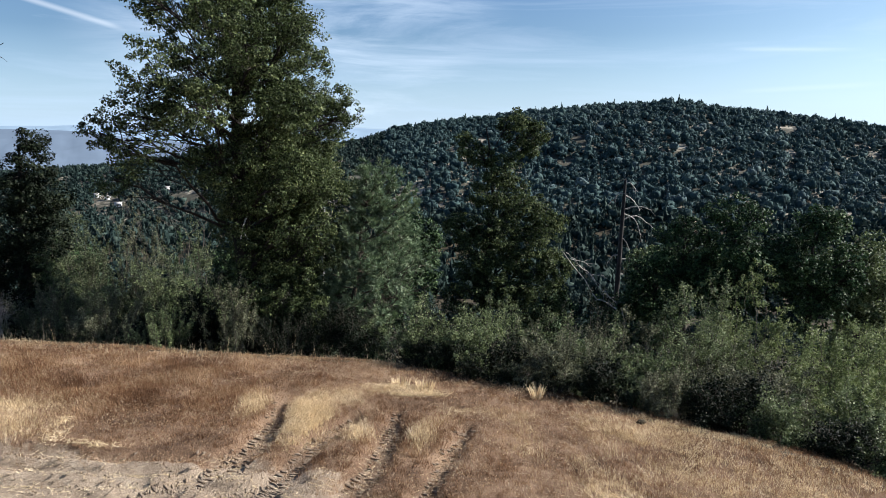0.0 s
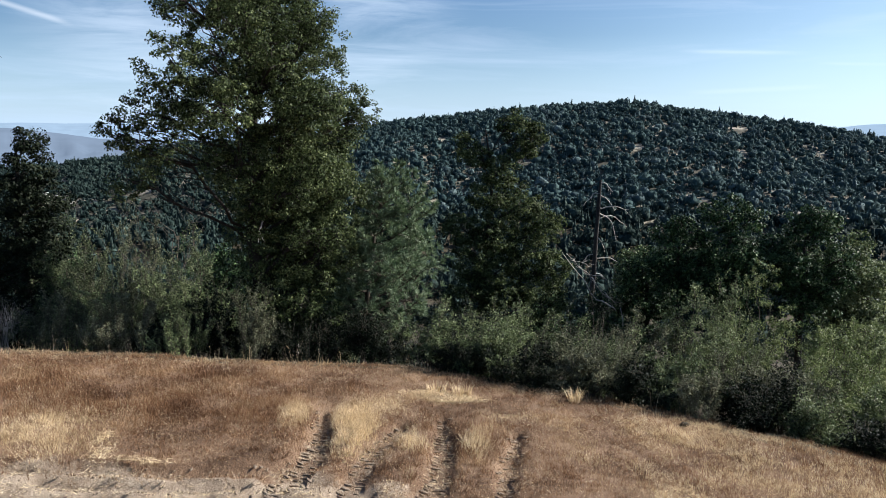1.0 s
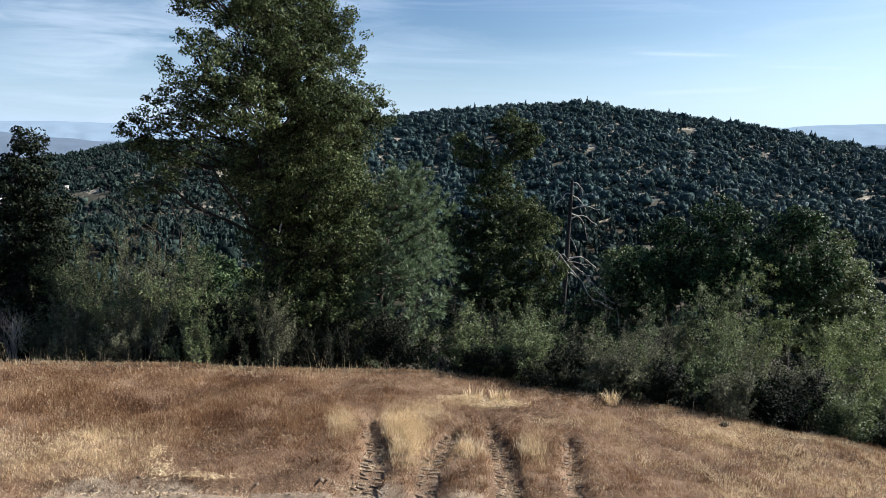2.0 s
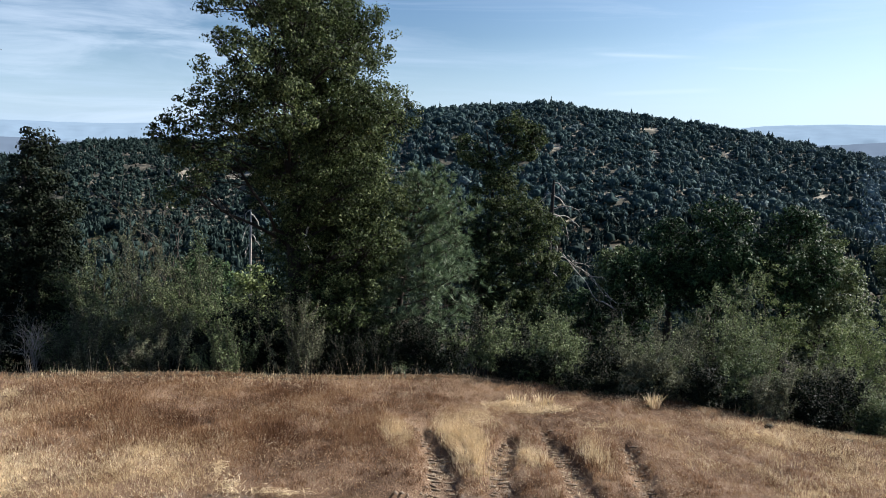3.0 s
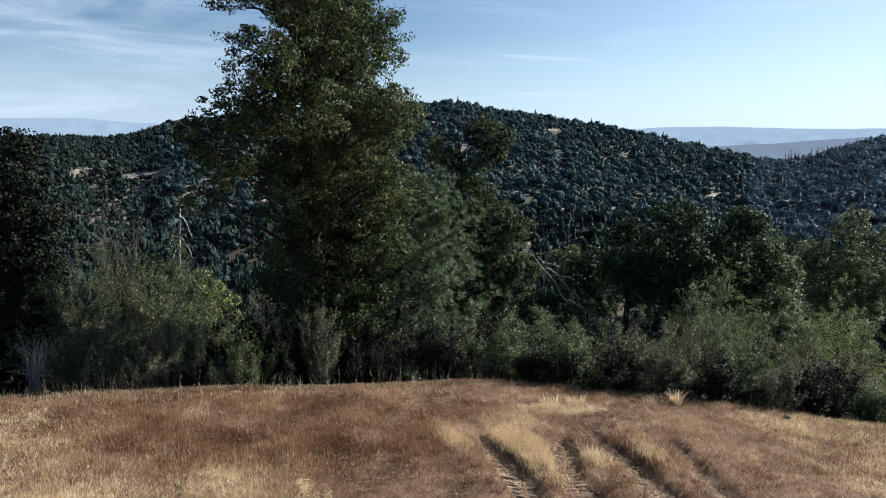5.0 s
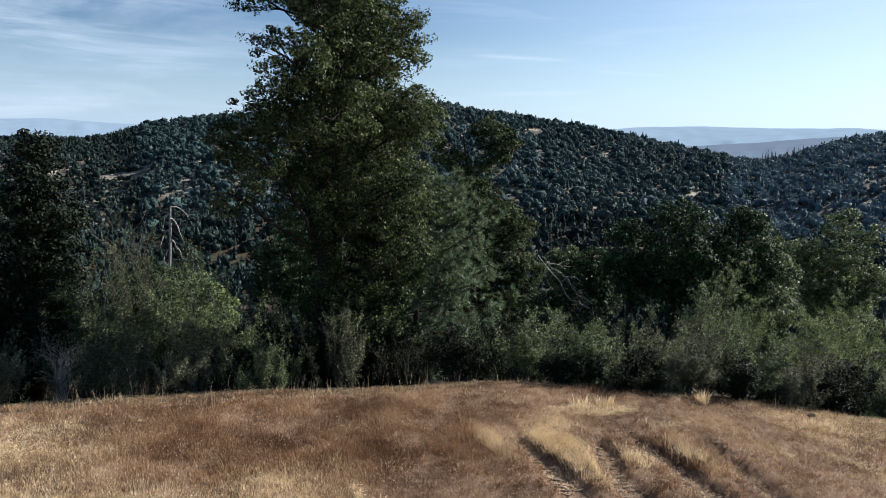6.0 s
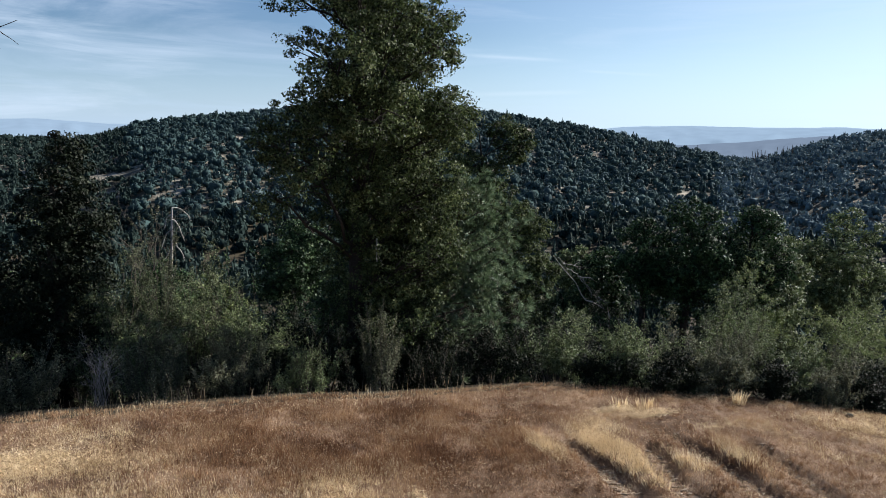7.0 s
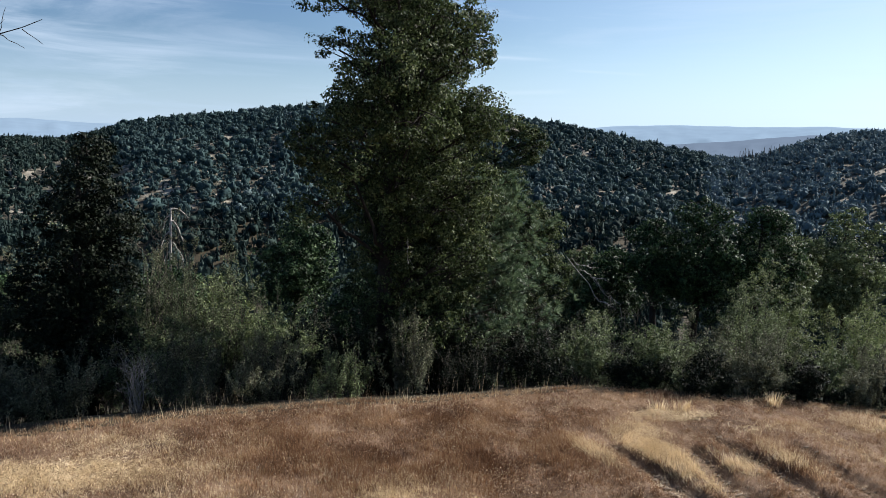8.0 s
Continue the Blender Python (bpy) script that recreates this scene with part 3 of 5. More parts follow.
def brush(name, label, r0, r1, az0, az1, tries, cards, card, size, seed, leaf, clear=7):
    """Low tangled scrub: ragged mounds of small leaves."""
    rng = np.random.RandomState(seed)
    r = np.sqrt(rng.uniform(r0 * r0, r1 * r1, tries))
    a = np.radians(rng.uniform(az0, az1, tries))
    x, y = -5 + r * np.sin(a), 1 + r * np.cos(a)
    keep = past_edge(x, y) > clear
    x, y = x[keep], y[keep]
    z, cs, os_ = land(x, y, False), [], []
    for k in range(len(x)):
        h = size * rng.uniform(0.45, 1.5)
        d = unit(rng, cards)
        d[:, 2] = np.abs(d[:, 2]) * 1.2 - 0.3
        lobe = 1 + 0.25 * np.sin(3 * np.arctan2(d[:, 1], d[:, 0]) + rng.uniform(0, 6)) + 0.2 * np.sin(7 * d[:, 2] + rng.uniform(0, 6))
        cs.append(d * (rng.uniform(0.75, 1.0, cards) * lobe)[:, None] * [h * 0.6, h * 0.6, h * 0.5] + [x[k], y[k], z[k] + h * 0.45])
        os_.append(d)
    return tagged(part(name, [leaves(rng, np.concatenate(cs), card, card * 0.6, 0.4, np.concatenate(os_), 1.0)], leaf, None, label), category="brush", kind="stuff")


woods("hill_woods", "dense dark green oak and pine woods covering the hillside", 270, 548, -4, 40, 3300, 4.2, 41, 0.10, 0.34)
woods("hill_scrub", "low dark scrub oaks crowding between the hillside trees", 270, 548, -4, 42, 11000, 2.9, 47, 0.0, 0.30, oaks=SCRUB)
# The western slope's shade is put into its leaf colour, darker than the hill's.
woods("west_hill_woods", "pines and scrub oaks coloured dark for shade on the western hillside", 262, 548, -36, -4, 11000, 2.9, 48, 0.2, 0.2, VALLEY_AND_SHADE_LEAF, oaks=SCRUB, pines=SMALL_PINES)
woods("grey_pine_woods", "grey-green pines and oaks, paled by haze, scattered through the hillside woods", 270, 548, 4, 40, 1300, 3.9, 45, 0.25, 0.36, HAZED_GREY_PINE_LEAF, pines=SMALL_PINES)
woods("spur_woods", "hazy blue-grey pine and oak woods on the far spur", 275, 548, 40, 58, 4200, 3.5, 44, 0.15, 0.15, HAZED_SPUR_LEAF, oaks=SCRUB, pines=SMALL_PINES)
woods("valley_woods", "dark conifers and oaks filling the valley below", 150, 285, -36, 60, 5400, 4.0, 42, 0.45, 0.0, VALLEY_AND_SHADE_LEAF, oaks=SCRUB, pines=SMALL_PINES)
woods("near_valley_woods", "dark oaks and conifers on the lower slope", 92, 152, -36, 60, 560, 4.6, 46, 0.5, 0.0, VALLEY_AND_SHADE_LEAF, oaks=NEARER_OAKS, pines=NEARER_PINES)
brush("slope_brush", "tangled green brush covering the slope below the brow", 24, 96, -38, 62, 560, 220, 0.18, 2.2, 43, SHADE_DARK_LEAF)


# ---- trees ----
def foliage_points(rng, masses, per_area, clump, each, shape=(1.15, 1.15, 0.75), thin=None):
    """Leaf places in small clumps over the skins of the crown's masses, the way each leaf faces, and the clumps' centres."""
    pts, outs, knots = [], [], []
    for mx_, my_, mz_, rx, ry, rz in masses:
        n = max(6, int(per_area * (thin(mx_, mz_) if thin else 1.0) * (rx * ry + ry * rz + rx * rz) / 3 * 12.6))
        d = unit(rng, n)
        depth = np.where(rng.uniform(size=(n, 1)) < 0.8, rng.uniform(0.82, 1.08, (n, 1)), rng.uniform(0.3, 0.8, (n, 1)))
        k = d * [rx, ry, rz] * depth + [mx_, my_, mz_]
        knots.append(k)
        u = unit(rng, n * each).reshape(n, each, 3)
        e = u * rng.uniform(0.3, 1.0, (n, each, 1)) ** 0.6 * clump * np.array(shape) * rng.uniform(0.55, 1.4, (n, 1, 1))
        pts.append((k[:, None] + e).reshape(-1, 3))
        outs.append((u + 0.5 * d[:, None]).reshape(-1, 3))
    return np.concatenate(pts), np.concatenate(outs), knots


def tree(name, at, top, trunk_r, masses, leaf, leaf_size, label, seed, per_area=5, clump=0.16, each=22, bark=BARK, lean=(0, 0), category="tree", twigs=7, thin=None):
    """A trunk on the ground, a limb to each mass of the crown, twigs, and a crown of many leaves. Masses are world places and radii."""
    rng = np.random.RandomState(seed)
    bz = float(land(at[0], at[1])) - 0.15
    t = thing(name, (0, 0, 0), label, category)
    trunk = bent(rng, (at[0], at[1], bz), (at[0] + lean[0], at[1] + lean[1], top), 12, 0.10)
    rad = trunk_r * (1 - np.linspace(0, 1, 12)) ** 0.8 + 0.02
    rad[0] *= 1.35
    part("trunk", [tube(trunk, rad, 9)], bark, t, smooth=True)
    pts, outs, knots = foliage_points(rng, masses, per_area, clump, each, thin=thin)
    for mss, kn in zip(masses, knots):
        c = np.array(mss[:3])
        want = c[2] - 0.35 * np.hypot(c[0] - at[0], c[1] - at[1]) - 0.4
        q = int(np.argmin(np.abs(trunk[:, 2] - want)))
        q = min(max(q, 1), 10)
        limb = bent(rng, trunk[q], c, 7, 0.22, 0.05)
        r0 = rad[q] * 0.2 + 0.012
        pieces = []
        for k in kn[rng.permutation(len(kn))[:twigs]]:
            start = limb[rng.randint(3, 7)]
            pieces.append(tube(bent(rng, start, k, 4, 0.25), np.linspace(0.016, 0.005, 4), 3))
        bough_ = part("limb", [tube(limb, np.linspace(r0, 0.018, 7), 6)], bark, t)
        part("twig", pieces, bark, bough_)
    part("crown", [leaves(rng, pts, leaf_size, leaf_size * 0.72, 0.3, outs, 0.9)], leaf, t)
    return t


def m6(x, y, z, r, rz=None):
    return (x, y, z, r, r, rz or r * 0.85)


def crown(seed, rows, long_way, step, around, gaps):
    """Masses of a tall uneven crown. rows: height, middle x and y, half length along long_way and half width across it."""
    rng = np.random.RandomState(seed)
    rows = np.array(rows)
    u, v = np.array([math.cos(long_way), math.sin(long_way)]), np.array([math.sin(long_way), -math.cos(long_way)])
    out, z = [], rows[0, 0]
    while z < rows[-1, 0]:
        cx_, cy_, hu, hv = [np.interp(z, rows[:, 0], rows[:, k]) for k in range(1, 5)]
        first = rng.uniform(0, 6.3)
        for k in range(around):
            a_ = first + k * 2 * math.pi / around + rng.normal(0, 0.2)
            r = rng.uniform(0.42, 0.78) * min(1.0, 0.35 + 0.4 * hv)
            c, s_ = math.cos(a_), math.sin(a_)
            if rng.uniform() < gaps * (1.6 if s_ < -0.2 else 0.6):
                continue
            p = np.array([cx_, cy_]) + u * c * max(hu - r * 0.85, 0.1) * rng.uniform(0.8, 1.06) + v * s_ * max(hv - r * 0.85, 0.1) * rng.uniform(0.8, 1.06)
            out.append(m6(p[0], p[1], z + rng.normal(0, 0.2), r))
        for along in (0.0, 0.45):
            out.append(m6(cx_ + u[0] * along * hu + rng.normal(0, 0.15), cy_ + u[1] * along * hu + rng.normal(0, 0.15), z, 0.45 * hv))
        z += step
    return out


oak_masses = crown(3, ((0.4, -4.3, 18.2, 1.3, 1.4), (1.6, -4.2, 18.3, 1.4, 1.5), (3.0, -4.15, 18.4, 1.8, 1.85), (4.0, -4.3, 18.2, 2.2, 1.95), (5.3, -4.6, 17.6, 3.15, 1.85), (6.5, -4.8, 17.2, 3.0, 1.75), (7.7, -5.1, 17.4, 2.9, 1.9),
                       (8.8, -5.0, 17.3, 2.5, 1.7), (10.0, -5.0, 17.2, 1.8, 1.3), (11.2, -5.0, 17.2, 0.7, 0.6)), 1.096, 0.62, 6, 0.16)
oak_masses += [m6(*q) for q in ((-6.8, 15.5, 5.15, 0.55), (-6.6, 15.8, 4.3, 0.5), (-6.0, 16.3, 4.9, 0.6), (-7.1, 15.7, 3.75, 0.45), (-6.9, 15.9, 4.6, 0.45), (-7.2, 15.4, 4.75, 0.4), (-2.5, 18.6, 5.25, 0.42), (-6.2, 16.2, 5.5, 0.5))]
big_oak = tree("oak_tree", (-5.1, 18.5), 11.0, 0.17, oak_masses, OAK_LEAF, 0.06, "tall leafy live oak with olive-green leaves at the meadow edge", 3, 11.5, 0.15, 54, lean=(0.1, -1.3), twigs=9,
     thin=lambda x, z: 0.75 if z < 2.6 else 0.75 if x < -5.6 else 1.0)

rng = np.random.RandomState(37)
twig = bent(rng, (-4.75, 17.45, 2.75), (-4.85, 17.2, 2.25), 7, 0.3)
part("dead_twig", [tube(twig, np.linspace(0.022, 0.01, 7), 5), tube(bent(rng, twig[3], twig[3] + [0.12, 0, -0.3], 4, 0.2), np.linspace(0.012, 0.005, 4), 4)], DEAD_WOOD, big_oak, "bleached curved dead twig")

oak2_masses = [m6(*q) for q in (
    (2.7, 27.4, 5.1, 0.6), (3.4, 27.4, 4.7, 0.55), (3.0, 27.4, 4.2, 0.5), (0.9, 27.4, 4.3, 0.5), (1.5, 27.3, 3.9, 0.45), (2.2, 27.3, 3.4, 0.7), (1.7, 27.2, 2.5, 0.7),
    (3.0, 27.3, 2.2, 0.8), (3.9, 27.2, 1.3, 0.75), (0.7, 27.2, 1.3, 0.7), (2.0, 27.0, 1.2, 0.9), (1.2, 26.9, 0.3, 0.9), (3.2, 27.0, 0.2, 1.0), (4.2, 27.0, -0.2, 0.7),
    (2.2, 26.8, -0.8, 1.1), (3.6, 26.8, -1.4, 1.0), (1.0, 26.8, -1.2, 1.0))]
tree("oak_tree", (1.6, 27.2), 5.0, 0.15, oak2_masses, OAK_LEAF, 0.085, "slender oak with an uneven crown below the brow", 4, 8, 0.2, 80, twigs=10)

left_masses = [m6(-11.2 + (q[0] + 11.2) * 0.62, q[1], q[2], q[3] * 0.78) for q in (
    (-10.9, 19.4, 4.5, 0.55), (-11.0, 19.4, 3.8, 0.8), (-11.5, 19.3, 3.2, 0.8), (-10.5, 19.5, 3.0, 0.8), (-11.8, 19.2, 2.2, 1.1), (-10.7, 19.4, 2.0, 1.0),
    (-11.6, 19.0, 1.0, 1.2), (-12.6, 19.0, 1.4, 1.1), (-11.0, 19.0, 0.4, 1.0), (-12.2, 18.6, 0.0, 1.2))]
# The shade on this crown is carried by its near-black leaf colour.
tree("oak_tree", (-11.2, 19.3), 4.4, 0.16, left_masses, SHADE_DARK_LEAF, 0.075, "dark shaded oak with a narrow pointed top", 5, 9, 0.2, 80)

SLOPE_OAKS = ((9.35, 27.6, 1.75, 1.25), (10.9, 26.6, 2.65, 1.8), (13.6, 26.2, 2.35, 1.65), (16.6, 28.0, 1.1, 1.6), (7.2, 30.5, -1.9, 1.2), (19.5, 31, -0.6, 2.4), (12.2, 45, -5.0, 2.0),
              (-2.5, 46.5, 0.1, 2.4), (-7.6, 37.4, -1.6, 1.5), (29.6, 35.6, 1.2, 2.8), (-14.6, 27, 1.0, 2.0), (4.2, 29.0, -1.3, 1.5), (6.6, 26.0, -1.9, 1.3), (9.6, 33.5, -0.3, 1.0), (-3.2, 27.5, 0.2, 1.5), (9.1, 30.4, 0.1, 1.4), (-9.7, 33.5, 0.0, 1.3))
for k, (cx, cy, topz, r) in enumerate(SLOPE_OAKS):
    lump_rng = np.random.RandomState(400 + k)
    ms = [m6(cx, cy, topz - r * 0.42, r * 0.42), m6(cx, cy, topz - r * 1.2, r * 0.68), m6(cx - r * 0.4, cy, topz - r * 1.7, r * 0.6), m6(cx + r * 0.4, cy, topz - r * 1.7, r * 0.6), m6(cx, cy, topz - r * 2.4, r * 0.7)]
    for q in range(20):
        d_ = unit(lump_rng, 1)[0]
        lr = r * lump_rng.uniform(0.24, 0.38)
        ms.append(m6(cx + d_[0] * (r - lr * 0.7), cy + d_[1] * (r - lr * 0.7), topz - r * 1.3 + d_[2] * (r * 1.3 - lr), lr))
    tagged(tree("oak_tree", (cx, cy), topz - r * 0.6, 0.18, ms, BRIGHT_LEAF if k == 8 else GREEN_LEAF if k in (3, 5, 9, 13) else MID_LEAF, 0.108 * cy / 28, "pale green oak catching the sun on the slope" if k == 8 else "round-headed dark green oak on the slope below", 60 + k, 6.5 * (27 / cy) ** 2, 0.2 * cy / 28, 34), group="oaks on the slope")


def pine(at, top, spread_r, seed, label):
    """A young leaning foothill pine: upswept boughs, longer on its sunny side, with brushes of long needles."""
    rng = np.random.RandomState(seed)
    bz = float(land(*at)) - 0.1
    t = thing("pine_tree", (0, 0, 0), label, "pine tree")
    trunk = bent(rng, (at[0] - 0.85, at[1], bz), (at[0], at[1], top - 0.15), 12, 0.04)
    part("trunk", [tube(trunk, np.linspace(0.115, 0.012, 12), 8)], PINE_BARK, t, smooth=True)
    height, roots, ways = top - bz, [], []
    z = bz + 0.9
    while z < top - 0.1:
        f = (z - bz) / height
        reach = spread_r * (1 - f) ** 0.55 * (0.6 + 0.4 * min(1, f * 2.5))
        origin = np.array([np.interp(z, trunk[:, 2], trunk[:, k]) for k in range(3)])
        for a in rng.uniform(0, 2 * np.pi) + np.arange(5) * 1.257 + rng.normal(0, 0.25, 5):
            ln = reach * rng.uniform(0.6, 1.1) * (0.72 + 0.42 * math.cos(a + 0.3)) + 0.12
            tip = origin + [ln * np.cos(a), ln * np.sin(a), ln * rng.uniform(0.2, 0.6)]
            b = bent(rng, origin, tip, 6, 0.12, -0.07)
            pieces = [tube(b, np.linspace(0.02, 0.006, 6), 4)]
            bare_bough = f < 0.38 and rng.uniform() < 0.6
            for s in np.linspace(0.35, 1, max(3, int(ln * 6))):
                q = np.array([np.interp(s, np.linspace(0, 1, 6), b[:, k]) for k in range(3)])
                for _ in range(2 if s < 0.95 else 1):
                    off = (tip - origin) * 0.12 + rng.normal(0, 0.10 + 0.07 * ln, 3) * (s < 0.95) + [0, 0, 0.08]
                    e = q + off
                    pieces.append(tube(np.stack([q, q + off * 0.5, e]), [0.007, 0.006, 0.004], 3))
                    w_ = off / (np.linalg.norm(off) + 1e-6)
                    for g in () if bare_bough else (0.55, 1.0):
                        roots.append(q + off * g)
                        ways.append(w_ * 0.7 + [0, 0, 0.15])
            part("bough", pieces, PINE_BARK, t)
        z += 0.25
    each = 40
    roots, ways = np.repeat(np.array(roots), each, 0), np.repeat(np.array(ways), each, 0)
    n = len(roots)
    d = unit(rng, n) * 0.62 + ways
    d /= np.linalg.norm(d, axis=1)[:, None]
    s = np.cross(d, unit(rng, n)) * 0.0115
    tipp = roots + d * rng.uniform(0.12, 0.24, (n, 1)) - [0, 0, 0.02]
    v = np.stack([roots - s, roots + s, tipp], 1).reshape(-1, 3)
    part("foliage", [(v, np.arange(3 * n).reshape(-1, 3))], NEEDLE, t)
    return t


pine((-1.95, 19.6), 3.75, 2.5, 8, "young grey-green pine with long soft needles")


# ---- shrubs ----
def shrub(at, top, rx, style, leaf, label, seed, count=7000, size=0.051, ry=None):
    """Stems fan out from the base to an uneven dome; each carries leafy sprigs. wand: upright and narrow-leaved; round: spreading. top is its height above the scene's zero."""
    rng = np.random.RandomState(seed)
    bz = float(land(*at)) - 0.05
    h, ry = top - bz, ry or rx
    base = np.array([at[0], at[1], bz])
    t = thing("shrub", (0, 0, 0), label, "shrub", "shrubs round the meadow")
    wand = style == "wand"
    mains = int(13 + 13 * rx) if wand else int(12 + 12 * rx)
    swell = rng.uniform(0, 6, 3)
    stems, starts, ways = [], [], []
    for k in range(mains):
        a, rr = rng.uniform(0, 2 * np.pi), np.sqrt(rng.uniform(0.02, 1))
        grow = 1 + 0.26 * math.sin(2 * a + swell[0]) + 0.2 * math.sin(5 * a + swell[1])
        side = np.array([math.cos(a), math.sin(a), 0])
        up = h * (1 - (0.35 if wand else 0.55) * rr ** 2.2) * rng.uniform(0.42, 1.12) * (0.8 + 0.2 * grow)
        root = base + side * [rx, ry, 0] * rr * (0.5 if wand else 0.3)
        tip = base + side * [rx, ry, 0] * rr * grow * (0.95 if wand else 1.0) + [0, 0, up]
        b = bent(rng, root, tip, 7, 0.2, 0.0 if wand else 0.10)
        stems.append(tube(b, np.linspace(0.008 if wand else 0.017, 0.003, 7), 4))
        for s in np.concatenate([rng.uniform(0.1 if wand else 0.2, 1, 9 if wand else 10) ** 0.75, [1.0]]):
            q = np.array([np.interp(s, np.linspace(0, 1, 7), b[:, c]) for c in range(3)])
            d = side * (0.12 if wand else 0.55) * rr + unit(rng, 1)[0] * (0.38 if wand else 0.75) + [0, 0, 0.8 if wand else 0.45]
            starts.append(q)
            ways.append(d / np.linalg.norm(d) * rng.uniform(0.12, 0.52) * (0.55 + 0.4 * min(rx, 1.3)) * (0.7 + 0.5 * s))
    starts, ways = np.array(starts), np.array(ways)
    m = max(20, int(count * 1.75 / len(starts)))
    for q, d in zip(starts, ways):
        stems.append(tube(np.stack([q, q + d]), [0.005, 0.002], 3))
    u = rng.uniform(0.05, 1.08, (len(starts), m, 1)) ** 0.8
    thick = (0.030 if wand else 0.052) + 0.012 * min(rx, 1.5)
    cs = starts[:, None] + ways[:, None] * u + rng.normal(size=(len(starts), m, 3)) * thick * (1.35 - u)
    outs = np.broadcast_to(ways[:, None], cs.shape) * 2.0 + rng.normal(size=cs.shape) * 0.5 + [0, 0, 0.3]
    cs, outs = cs.reshape(-1, 3), outs.reshape(-1, 3)
    outs = outs / (np.linalg.norm(outs, axis=1)[:, None] + 1e-9)
    cs[:, 2] = np.maximum(cs[:, 2], land(cs[:, 0], cs[:, 1], False) + 0.02)
    tagged(part("branchwork", stems, TWIG, t), kind="stuff")
    part("foliage", [leaves(rng, cs, size * (0.9 if wand else 1.1), size * (0.36 if wand else 0.56), 0.3, outs, 0.6)], leaf, t)
    return t


